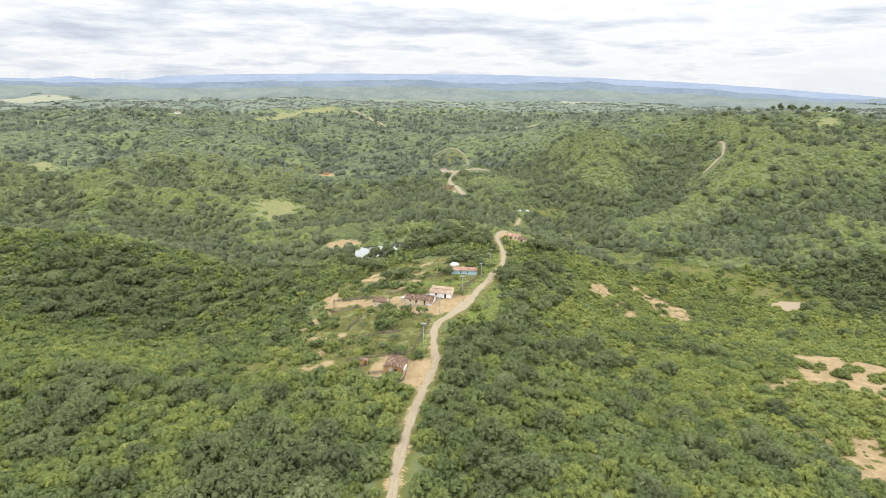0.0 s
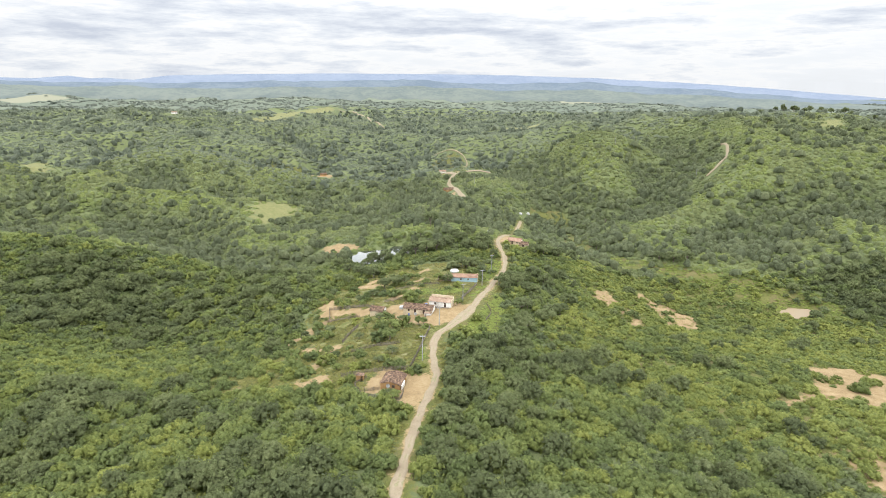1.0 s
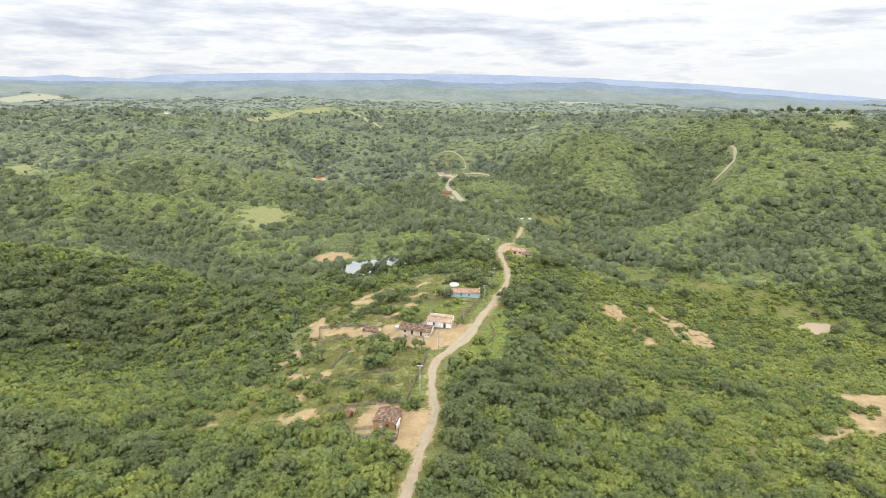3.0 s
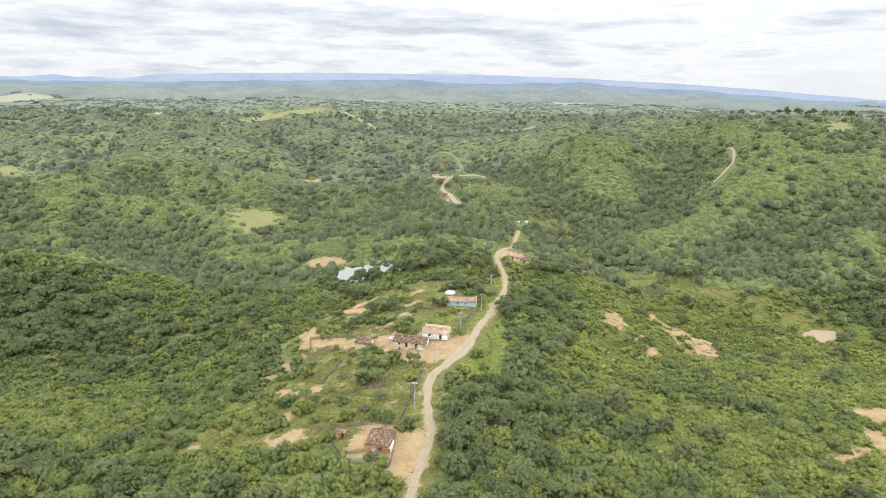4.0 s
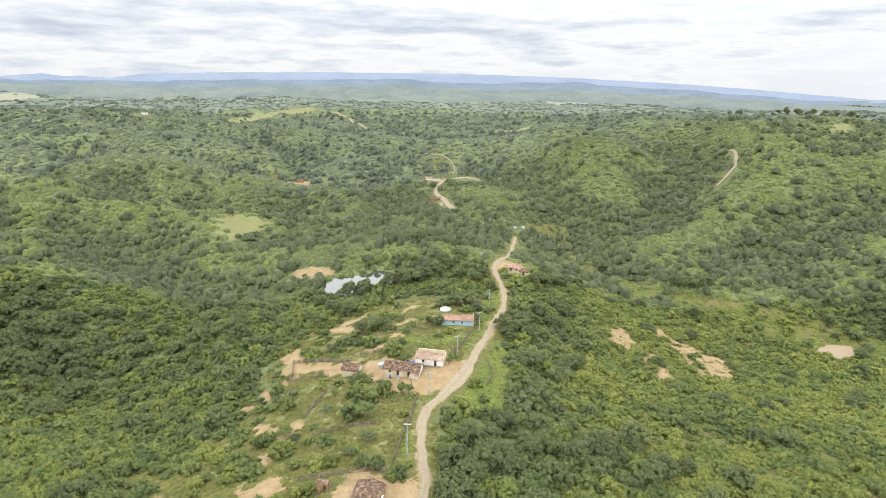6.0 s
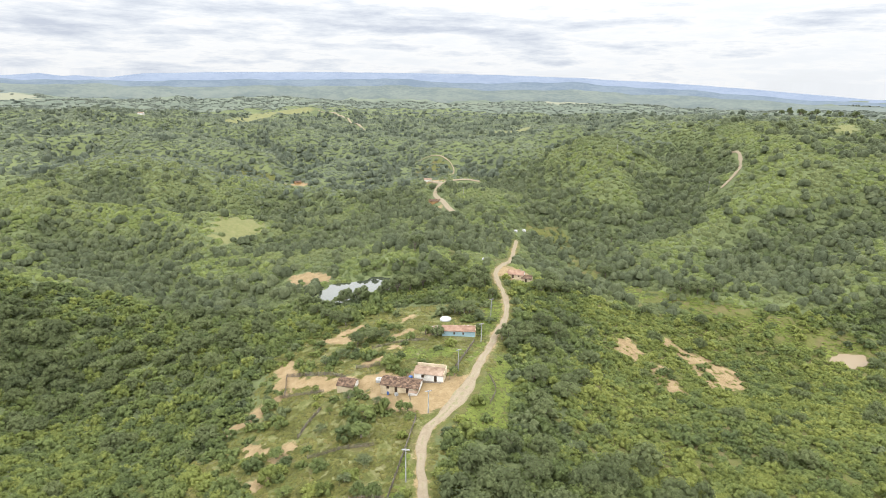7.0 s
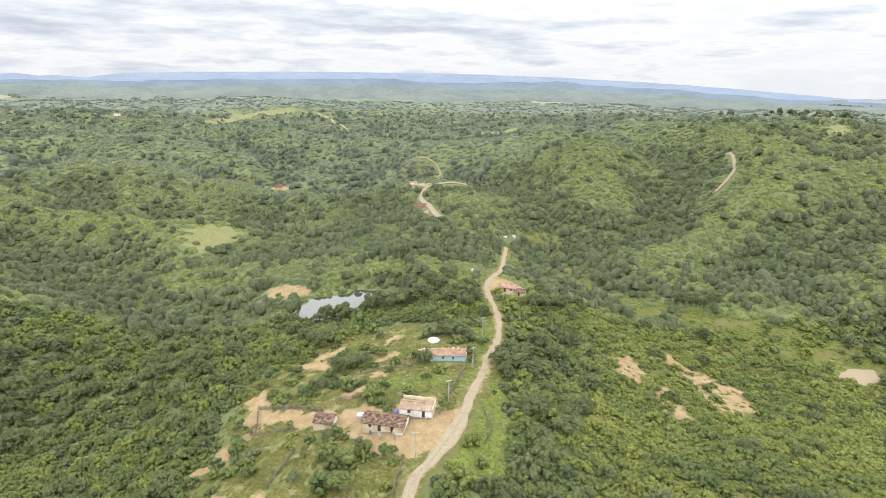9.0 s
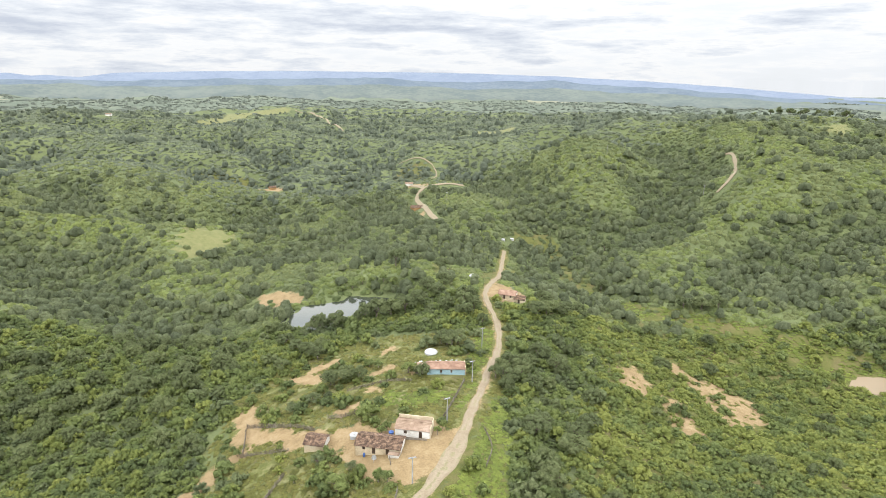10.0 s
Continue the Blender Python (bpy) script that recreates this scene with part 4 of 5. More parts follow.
def stick_fence(points, tall, label, gap=0.16, seed=3):
    FENCE_LINES.append(smooth_line(points, 0.8))
    line = smooth_line(points, gap)
    rng = random.Random(seed)
    x0, y0 = line[0]
    base = ground_at(x0, y0)
    f = thing("fence", pose(x0, y0, base), label, "fence", "stick fences")
    level = height(np.array([p[0] for p in line]), np.array([p[1] for p in line])) - base
    bm = bmesh.new()
    every = int(2.6 / gap)
    for i, (x, y) in enumerate(line):
        if i % every == 0:
            post = bmesh.new()
            rod(post, (x - x0, y - y0, level[i] - 0.4), (x - x0 + rng.uniform(-0.05, 0.05), y - y0 + rng.uniform(-0.05, 0.05), level[i] + tall * 1.2), 0.09, 0.07, 6)
            part("post", post, M_WOOD, f)
        else:
            h = tall * rng.uniform(0.75, 1.08)
            rod(bm, (x - x0, y - y0, level[i] - 0.2), (x - x0 + rng.uniform(-0.08, 0.08), y - y0 + rng.uniform(-0.08, 0.08), level[i] + h), 0.05, 0.035, 4)
    tagged(part("palisade", bm, M_WOOD, f), kind="stuff")
    bm = bmesh.new()
    for k in (0.45, 0.85):
        for i in range(0, len(line) - every, every):
            (ax, ay), (bx, by) = line[i], line[i + every]
            rod(bm, (ax - x0, ay - y0, level[i] + tall * k), (bx - x0, by - y0, level[i + every] + tall * k), 0.03, 0.03, 5)
    part("rail", bm, M_WOOD, f)


stick_fence([(-31, 171.8), (-24.2, 172.3), (-18.3, 172.5), (-12.9, 172.2), (-9.7, 171.4)], 1.4, "weathered grey stick fence behind the adobe yard", seed=1)
stick_fence([(-9.5, 171.6), (-8, 180), (-5.6, 193), (-3.6, 204)], 1.3, "weathered grey stick fence beside the road", seed=2)
stick_fence([(-22.7, 155.6), (-18.8, 153.9), (-14.3, 151.8), (-11, 151), (-10.3, 156.8)], 1.0, "low stick fence round the adobe yard", seed=3)
stick_fence([(-21.8, 158.4), (-17.6, 158.7)], 1.1, "short stick fence beside the adobe house", seed=4)
stick_fence([(-49, 247), (-40, 243), (-33, 239.5), (-27, 235)], 1.4, "grey stick fence across the bare slope", seed=5)
stick_fence([(-47, 232), (-40, 230), (-33, 228.5)], 1.2, "grey stick fence on the grassy slope", seed=6)
stick_fence([(-36, 204), (-34.5, 211), (-32, 218)], 1.3, "grey stick fence between grassy plots", seed=7)
stick_fence([(-31, 192.5), (-22, 194), (-14, 193.4)], 1.2, "grey stick fence across the plot", seed=8)
stick_fence([(-24, 240), (-19, 239), (-14.5, 240.5)], 1.3, "dark stick fence behind the yard", seed=9)
stick_fence([(8.5, 232), (12.5, 243), (16.6, 255)], 1.2, "stick fence along the grassy roadside", seed=10)
stick_fence([(17.5, 211), (20, 219), (19, 228)], 1.0, "broken stick fence in the roadside grass", seed=12)
stick_fence([(-20, 255), (-8, 257), (0, 256)], 1.0, "thin stick fence across the field", seed=13)
stick_fence([(-6, 216.5), (-5.4, 213)], 1.1, "short stick fence before the long house", seed=14)
stick_fence([(-49, 246), (-47.5, 239), (-46.5, 233)], 1.3, "grey stick fence closing the bare plot", seed=15)
stick_fence([(-22.5, 168.6), (-25.5, 164), (-23, 158)], 0.9, "low stick fence at the yard's edge", seed=16)


# a row of whitewashed stones behind the blue house, and small things in the yards
def whitewashed_stone(x, y, r, seed):
    rng = random.Random(seed)
    bm = bmesh.new()
    bmesh.ops.create_icosphere(bm, subdivisions=2, radius=r)
    for v in bm.verts:
        v.co *= 1 + 0.22 * noise.noise(v.co * 2.2 / r + Vector((seed, 0, 0)))
        v.co.z *= 0.8
    me = bpy.data.meshes.new("stone")
    bm.to_mesh(me)
    bm.free()
    me.materials.append(M_CISTERN)
    ob = new("stone", me)
    ob.matrix_basis = pose(x, y, ground_at(x, y) + r * 0.35, 0, 0, rng.uniform(0, 360))
    return tagged(ob, "whitewashed rough stone in a garden row", "stone", "row of whitewashed stones")


for i in range(14):
    whitewashed_stone(1.5 + i * 1.15 + 0.3 * math.sin(i * 2.1), 269.6 + 0.35 * math.sin(i * 1.3), 0.32 + 0.08 * math.sin(i * 3.7), i)
trough = thing("water_trough", pose(-13.4, 166.4, ground_at(-13.4, 166.4) + 0.6), "pale cement water trough behind the adobe house", "trough")
bm = bmesh.new()
for lo, hi in (((-1.1, -0.5, -1.2), (1.1, 0.5, -0.05)), ((-1.1, -0.5, -0.05), (1.1, -0.38, 0.3)), ((-1.1, 0.38, -0.05), (1.1, 0.5, 0.3)), ((-1.1, -0.38, -0.05), (-0.98, 0.38, 0.3)), ((0.98, -0.38, -0.05), (1.1, 0.38, 0.3))):
    box(bm, lo, hi)
part("basin", bm, M_CISTERN, trough)

# ---------------------------------------------------------------- foliage
def leaf_cards(rng, centres, radii, count, size, low=-0.35, lift=0.3):
    """Leaf sprays on the outside of rounded lobes: small three-cornered sheets."""
    verts, faces = [], []
    share = radii ** 2 / (radii ** 2).sum()
    for _ in range(count):
        k = rng.choice(len(radii), p=share)
        d = rng.normal(size=3)
        d /= np.linalg.norm(d)
        if d[2] < low:
            d[2] = -d[2]
        p = centres[k] + d * radii[k] * rng.uniform(0.88, 1.08)
        nrm = d + rng.normal(size=3) * 0.26 + np.array((0, 0, lift))
        nrm /= np.linalg.norm(nrm)
        a = np.cross(nrm, rng.normal(size=3))
        a /= np.linalg.norm(a)
        b = np.cross(nrm, a)
        s = size * rng.uniform(0.65, 1.35)
        o = len(verts)
        for ca, cb in ((-0.6, -0.45), (0.65, -0.35), (0.0, 0.75)):
            verts.append(p + s * (a * ca * rng.uniform(0.7, 1.2) + b * cb * rng.uniform(0.7, 1.2)))
        faces.append((o, o + 1, o + 2))
    return verts, faces


OCT_V = np.array([(1, 0, 0), (0, 1, 0), (-1, 0, 0), (0, -1, 0), (0, 0, 1), (0, 0, -0.6)], float)
OCT_F = np.array([(0, 1, 4), (1, 2, 4), (2, 3, 4), (3, 0, 4), (1, 0, 5), (2, 1, 5), (3, 2, 5), (0, 3, 5)])


RING = [i * 2 * math.pi / 5 for i in range(5)]
DOME_V = np.array([(1.0 * math.cos(a), 1.0 * math.sin(a), -0.9) for a in RING] + [(0.80 * math.cos(a + 0.6), 0.80 * math.sin(a + 0.6), 0.38) for a in RING] + [(0, 0, 0.86)])
DOME_F = np.array([f for i in range(5) for f in ((i, (i + 1) % 5, 5 + i), ((i + 1) % 5, 5 + (i + 1) % 5, 5 + i), (5 + i, 5 + (i + 1) % 5, 10))])


def plant(seed, lobes, cards, size, core="oct", spread=0.5, squash=0.8, fill=0.84, lift=0.3):
    """A unit crown: rounded inner bodies and leaf sprays round them. Returns corners, faces and how many faces are rounded."""
    rng = np.random.RandomState(seed)
    ang = np.arange(lobes) * 2.4 + rng.uniform(0, 0.9, lobes)
    if lobes < 6:
        rad = spread * np.sqrt(rng.uniform(0.35, 1, lobes))
        centres = np.c_[rad * np.cos(ang), rad * np.sin(ang), 0.52 + rng.uniform(-0.15, 0.22, lobes)]
        radii = rng.uniform(0.36, 0.55, lobes)
        centres[0], radii[0] = (0, 0, 0.70 if lobes > 1 else 0.45), 0.56
    else:
        up_by = np.linspace(0.95, 0.05, lobes) + rng.uniform(-0.06, 0.06, lobes)
        rad = spread * 1.15 * np.sqrt(np.clip(1 - up_by ** 2, 0.02, 1)) * rng.uniform(0.82, 1.12, lobes)
        centres = np.c_[rad * np.cos(ang), rad * np.sin(ang), 0.30 + 0.56 * up_by + rng.uniform(-0.08, 0.08, lobes)]
        radii = rng.uniform(0.26, 0.42, lobes)
    V, F = {"oct": (OCT_V, OCT_F), "dome": (DOME_V, DOME_F)}[core]
    verts, faces = [], []
    for k in range(lobes):
        o = len(verts)
        turn = Euler((rng.uniform(-0.4, 0.4), rng.uniform(-0.4, 0.4), rng.uniform(0, 6.28))).to_matrix()
        for v in V:
            verts.append(centres[k] + np.array(turn @ Vector(v)) * radii[k] * fill * rng.uniform(0.84, 1.12))
        faces += [tuple(o + i for i in f) for f in F]
    rounded = len(faces)
    cv, cf = leaf_cards(rng, centres, radii, cards, size, lift=lift) if cards else ([], [])
    o = len(verts)
    verts += list(cv)
    faces += [tuple(o + i for i in f) for f in cf]
    verts = np.array(verts)
    verts[:, 2] *= squash
    return verts, np.array(faces), rounded


def scatter(name, forms, x, y, radius, tone, mat, label, category, seed, sink=0.25, tall=None):
    """Many plants in one mesh."""
    rng = np.random.RandomState(seed)
    z = height(x, y)
    pick = rng.randint(0, len(forms), len(x))
    allv, allf, allt, alls, base = [], [], [], [], 0
    for k, (V, F, rounded) in enumerate(forms):
        m = pick == k
        n = int(m.sum())
        if not n:
            continue
        a = rng.uniform(0, 6.283, n)
        c, s = np.cos(a)[:, None], np.sin(a)[:, None]
        r = radius[m][:, None]
        h = (tall[m] if tall is not None else radius[m] * rng.uniform(0.7, 1.3, n))[:, None]
        vx = (V[:, 0] * c - V[:, 1] * s) * r + x[m][:, None]
        vy = (V[:, 0] * s + V[:, 1] * c) * r + y[m][:, None]
        vz = V[:, 2] * h + (z[m] - sink * radius[m])[:, None]
        allv.append(np.stack([vx, vy, vz], -1).reshape(-1, 3))
        allf.append((F[None] + (np.arange(n) * len(V))[:, None, None] + base).reshape(-1, 3))
        allt.append(np.repeat(tone[m], len(V)))
        alls.append(np.tile(np.arange(len(F)) < rounded, n))
        base += n * len(V)
    me = mesh_from(name, np.concatenate(allv), np.concatenate(allf), [mat], np.concatenate(alls), {"tone": np.concatenate(allt)})
    return tagged(new(name, me), label, category, kind="stuff")


def patchy(x, y, size, phase):
    """A slow, uneven pattern over the plan, about -1 to 1."""
    u, v = x / size + phase, y / size - phase
    return (np.sin(u + 1.7 * np.sin(v * 0.8)) * np.sin(v * 1.1 + 1.3 * np.sin(u * 0.7)) + 0.6 * np.sin(2.3 * u + v) * np.sin(2.1 * v - 0.8 * u + phase)) / 1.3


HOUSE_SPOTS = [(-14.1, 163, 6.5), (-8.6, 220.6, 8), (0.6, 227.2, 7), (11.2, 262.6, 8.5), (43.5, 330.5, 8.5), (-25.2, 227.4, 4.5), (-24.2, 168.2, 3), (6.5, 276.5, 5), (-15.4, 227.6, 2.4), (32, 363, 5), (8, 592, 9), (2, 694, 9), (-146, 722, 8),
               (-535, 1192, 20), (68.5, 489, 5), (76, 495, 5), (48.6, 325.8, 5), (-5.6, 177.7, 2)]


def spots(y0, y1, step, seed, slant=0.86, margin=45):
    """Uneven places over the wedge of land in front of the hamlet."""
    rng = np.random.RandomState(seed)
    half = margin + slant * y1
    reach = 1.45 * max(half, y1 - y0)
    a, c = np.meshgrid(np.arange(-reach, reach, step), np.arange(-reach, reach, step * 0.92))
    a = a + (np.arange(a.shape[0]) % 2)[:, None] * step * 0.5
    a = (a + rng.uniform(-0.7, 0.7, a.shape) * step).ravel()
    c = (c + rng.uniform(-0.7, 0.7, c.shape) * step).ravel()
    x, y = 0.885 * a - 0.466 * c, 0.466 * a + 0.885 * c + (y0 + y1) / 2
    keep = (np.abs(x) < margin + slant * y) & (y > y0) & (y < y1)
    x, y = x[keep], y[keep]
    return x, y, rng


def chance(x, y, near=True):
    """How likely a plant stands at a place, from 0 to 1."""
    c = np.ones(len(x))
    if near:
        c = np.where(inside(VILLAGE, x, y) > 0, np.clip(0.22 + 0.45 * patchy(x, y, 9, 0.7) + 0.006 * (-20 - x), 0.03, 0.6), c)
        c = np.where(most(GRASSES, x, y) > 0, np.where((x > 60) | (y > 330), np.clip(0.30 + 0.5 * patchy(x, y, 6, 1.4), 0.03, 0.7), 0.10), c)
        c = np.where(most(SOILS, x, y) > 0, 0.02, c)
        c = np.where(most(BARES, x, y) > 0, np.clip(0.05 + 0.42 * patchy(x, y, 3.5, 2.9), 0.0, 0.6), c)
        c = np.where(most(YARDS, x, y) > -0.5, 0.0, c)
        c = np.where(off_line(MAIN_ROAD, x, y) < 3.6 + 1.6 * np.exp(-((y - 214) / 18) ** 2), 0.0, c)
    for poly in (POND, MUD_POND):
        c = np.where(inside(poly, x, y, 0.6) > -2.0, 0.0, c)
    c = np.where(most(SHORES, x, y) > 0, 0.03, c)
    c = np.where(most(DRIES, x, y, 5) > 0, 0.03, c)
    for line, w in ((FAR_ROAD, 5.0), (HILL_ROAD, 2.8), (MOUND_TRACK, 2.8), (FIELD_TRACK, 8.0)):
        c = np.where(off_line(line, x, y) < w, 0.0, c)
    c = np.where(off_line(HILL_ROAD, x + 2, y + 5) < 3.0, 0.0, c)
    c = np.where(off_line(FAR_ROAD, x + 1, y + 7) < 4.5, 0.0, c)
    if near:
        for line in FENCE_LINES:
            c = np.where(off_line(line, x, y) < 1.9, 0.0, c)
    for hx, hy, r in HOUSE_SPOTS:
        c = np.where(np.hypot(x - hx, y - hy) < r, 0.0, c)
    return c


CLOSE_SHRUBS = [plant(100 + i, 11, 185, 0.135, "oct", 0.54, 0.98, 0.95) for i in range(12)]
NEAR_SHRUBS = [plant(150 + i, 7, 72, 0.20, "oct", 0.52, 0.95, 0.98) for i in range(12)]
NEAR_TREES = [plant(200 + i, 15, 380, 0.115, "oct", 0.64, 0.95, 0.82) for i in range(10)]
MID_FORMS = [plant(300 + i, 1, 15, 0.25, "dome", 0.55, 0.80, 1.45) for i in range(12)]
MID_TREES = [plant(350 + i, 3, 30, 0.24, "dome", 0.60, 0.98, 1.15) for i in range(10)]
FAR_FORMS = [plant(400 + i, 1, 1, 0.30, "dome", 0.5, 0.72, 1.6) for i in range(10)]
FAR_TREES = [plant(450 + i, 2, 8, 0.30, "dome", 0.5, 0.95, 1.25) for i in range(8)]
DOT_FORMS = [plant(500 + i, 1, 2, 0.4, "dome", 0.4, 0.6, 1.7) for i in range(6)]
TUFTS = [plant(700 + i, 1, 11, 0.60, "dome", 0.3, 0.7, 1.2, lift=1.2) for i in range(6)]


def crest(x, y, reach):
    """Metres by which the land stands above its surroundings: plus on spurs, minus in hollows."""
    return np.clip(height(x, y) - 0.25 * (height(x + reach, y) + height(x - reach, y) + height(x, y + reach) + height(x, y - reach)), -6, 6)


def is_wood(x, y):
    """Where taller, darker trees gather."""
    m = 0.35 * patchy(x, y, 38, 0.4) + 0.42 * patchy(x, y, 10, 2.0) + 0.42 * patchy(x, y, 4.2, 5.0)
    m = m + 0.55 * (most(DARK_WOODS[:2], x, y, 4) > 0) + 0.25 * (inside(DARK_WOODS[1], x, y, 4) > 0) + 0.32 * (most(DARK_WOODS[2:5], x, y, 4) > 0) + 0.4 * (most(DARK_WOODS[5:], x, y, 4) > 0) - 0.55 * (inside(LOW_SCRUB, x, y, 4) > 0) - 0.2 * (inside(VILLAGE, x, y) > 0) - 0.50 * (inside(LIGHT_SLOPE, x, y, 4) > 0)
    m = m - 0.06 * crest(x, y, 45)
    hollow = height(x, y) - 0.25 * (height(x + 30, y) + height(x - 30, y) + height(x, y + 30) + height(x, y - 30))
    m = m + 0.9 * np.exp(-(off_line(CREEK, x, y) / 16) ** 2) + 0.6 * np.exp(-(off_line(GULLY_SPOTS, x, y) / 17) ** 2)
    return m - 0.08 * hollow


# near scrub: yellow green, fresh green and grey green shrubs mixed
x, y, rng = spots(88, 335, 2.85, 1, 0.78, 22)
keep = rng.uniform(size=len(x)) < chance(x, y)
x, y = x[keep], y[keep]
wood = is_wood(x, y)
low = inside(LOW_SCRUB, x, y, 4) > 0
r = np.clip(rng.lognormal(0.74, 0.30, len(x)), 1.1, 4.0) * np.where(low, 1.05, 1.08)
tone = np.clip(0.50 + 0.26 * patchy(x, y, 24, 1.0) + 0.16 * patchy(x, y, 8, 4.0) + np.where(low, 0.12, 0) + 0.10 * (inside(VILLAGE, x, y) > 0) + rng.normal(0, 0.22, len(x)) - 0.20 * np.clip(wood, 0, 1), 0, 1)
kind = rng.uniform(size=len(x)) + 0.30 * patchy(x, y, 13, 4.4) + 0.22 * patchy(x, y, 5, 1.9) + np.where(low, 0.36, 0) + 0.16 * (inside(LIGHT_SLOPE, x, y, 4) > 0) - 0.30 * np.clip(wood, -0.3, 1)
lime, dull = kind > 0.80, kind < 0.10
plain = ~lime & ~dull
close = y < 196
tall = r * rng.uniform(0.7, 1.3, len(x)) * np.where(low, 0.82, 1.0)
for pick, forms, mat, label, seed in ((lime & close, CLOSE_SHRUBS, M_LIME, "yellow green rounded shrubs of dry scrubland", 22), (lime & ~close, NEAR_SHRUBS, M_LIME, "low yellow green shrubs on the open slopes", 23),
                                      (plain & close, CLOSE_SHRUBS, M_SHRUB, "dense fresh green rounded shrubs of dry scrubland", 11), (plain & ~close, NEAR_SHRUBS, M_SHRUB, "fresh green rounded shrubs round the hamlet", 18),
                                      (dull & close, CLOSE_SHRUBS, M_GREYBUSH, "grey green shrubs among the scrub", 24), (dull & ~close, NEAR_SHRUBS, M_GREYBUSH, "grey green shrubs round the hamlet", 25)):
    scatter("shrubs", forms, x[pick], y[pick], r[pick], tone[pick], mat, label, "shrubs", seed, 0.25, tall[pick])

# the scrub goes on under the start of the flight
x, y, rng = spots(-90, 88, 4.4, 30, 0.0, 110)
keep = off_line(MAIN_ROAD, x, y) > 4.0
x, y = x[keep], y[keep]
scatter("shrubs", MID_FORMS, x, y, rng.uniform(2.2, 3.8, len(x)), np.clip(0.5 + 0.3 * patchy(x, y, 24, 1.0) + rng.normal(0, 0.2, len(x)), 0, 1), M_SHRUB, "green rounded shrubs over the nearest rise", "shrubs", 31)

# weeds and tall grass tufts on the open plots and road edges
x, y, rng = spots(120, 330, 1.0, 6, 0.0, 130)
open_land = np.maximum(np.maximum(inside(VILLAGE, x, y), most(GRASSES, x, y)), 6 - off_line(MAIN_ROAD, x, y))
bare = np.maximum(np.maximum(most(SOILS, x, y), most(YARDS, x, y)), 2.6 - off_line(MAIN_ROAD, x, y) + 1.8 * np.exp(-((y - 214) / 18) ** 2))
p = (open_land > 0) * np.where(bare > 0.0, 0.0, np.clip(0.55 + 0.5 * patchy(x, y, 5, 2.2), 0.10, 0.95)) * (inside(POND, x, y) < -1)
p = np.where(most(BARES, x, y) > -1, 0.10, p)
p = np.where((most(TURF, x, y) > 0) & (p > 0), 0.95, p)
for hx, hy, hr in HOUSE_SPOTS:
    p = np.where(np.hypot(x - hx, y - hy) < hr * 0.8, 0.0, p)
keep = rng.uniform(size=len(x)) < p
x, y = x[keep], y[keep]
wide, tall = rng.uniform(0.6, 1.5, len(x)), rng.uniform(0.16, 0.42, len(x))
tone = np.clip(0.5 + 0.35 * patchy(x, y, 4, 3.3) + rng.normal(0, 0.2, len(x)), 0, 1)
turf = most(TURF, x, y) > 0
scatter("weeds", TUFTS, x[~turf], y[~turf], wide[~turf], tone[~turf], M_GRASS, "tufts of weeds and tall dry grass on open plots", "weeds", 19, 0.06, tall[~turf])
scatter("grass", TUFTS, x[turf], y[turf], wide[turf], tone[turf], M_TURF, "fresh green roadside grass", "grass", 29, 0.06, tall[turf] * 0.7)

# grass of the long meadow below the wooded slope
x, y, rng = spots(280, 395, 1.7, 35, 0.0, 226)
keep = (x > 95) & (most(GRASSES, x, y) > -2) & (inside(MUD_POND, x, y, 0.6) < -1.5) & (rng.uniform(size=len(x)) < np.clip(0.62 + 0.5 * patchy(x, y, 7, 0.9), 0.1, 0.95))
x, y = x[keep], y[keep]
scatter("grass", TUFTS, x, y, rng.uniform(0.9, 2.0, len(x)), np.clip(0.4 + 0.4 * patchy(x, y, 9, 1.3) + rng.normal(0, 0.2, len(x)), 0, 1), M_TURF, "fresh green meadow grass below a wooded slope", "grass", 36, 0.06, rng.uniform(0.2, 0.5, len(x)))

# taller near trees among the scrub
x, y, rng = spots(88, 335, 4.6, 2, 0.78, 22)
p = chance(x, y) * np.maximum(np.clip(1.3 * (is_wood(x, y) - 0.24), 0.03, 0.62), 0.60 * (most(GROVES, x, y, 2) > 0))
p = p * np.where(inside(VILLAGE, x, y) > 0, 0.3, 1.0) * (most(BARES, x, y) < -2) * (off_line(MAIN_ROAD, x, y) > 5.5)
keep = rng.uniform(size=len(x)) < p
x, y = x[keep], y[keep]
r = rng.uniform(2.3, 4.2, len(x)) * np.where((inside(DARK_WOODS[0], x, y) > 0) | (most(GROVES, x, y, 2) > 0), 1.18, 1.0)
scatter("trees", NEAR_TREES, x, y, r, np.clip(rng.normal(0.50, 0.24, len(x)), 0, 1), M_TREE, "dark olive green thorn trees scattered through the scrub", "trees", 12, -0.16, r * rng.uniform(0.95, 1.25, len(x)))

# middle distance
x, y, rng = spots(335, 730, 3.2, 3, 0.78, 24)
keep = rng.uniform(size=len(x)) < chance(x, y) * np.clip((730 - y) / 90, 0, 1)
x, y = x[keep], y[keep]
r = np.clip(rng.lognormal(0.88, 0.26, len(x)), 1.3, 3.8)
# crest: hillside light painted in with plant zoning, spurs lighter and fresher, hollows darker
tone = np.clip(0.50 + 0.26 * patchy(x, y, 34, 1.0) + 0.16 * patchy(x, y, 9, 3.0) + 0.05 * crest(x, y, 45) + rng.normal(0, 0.15, len(x)), 0, 1)
kind = rng.uniform(size=len(x)) * 0.7 + 0.36 * patchy(x, y, 26, 2.6) + 0.24 * patchy(x, y, 9, 0.6) + 0.05 * crest(x, y, 45) - 0.0007 * (y - 335)
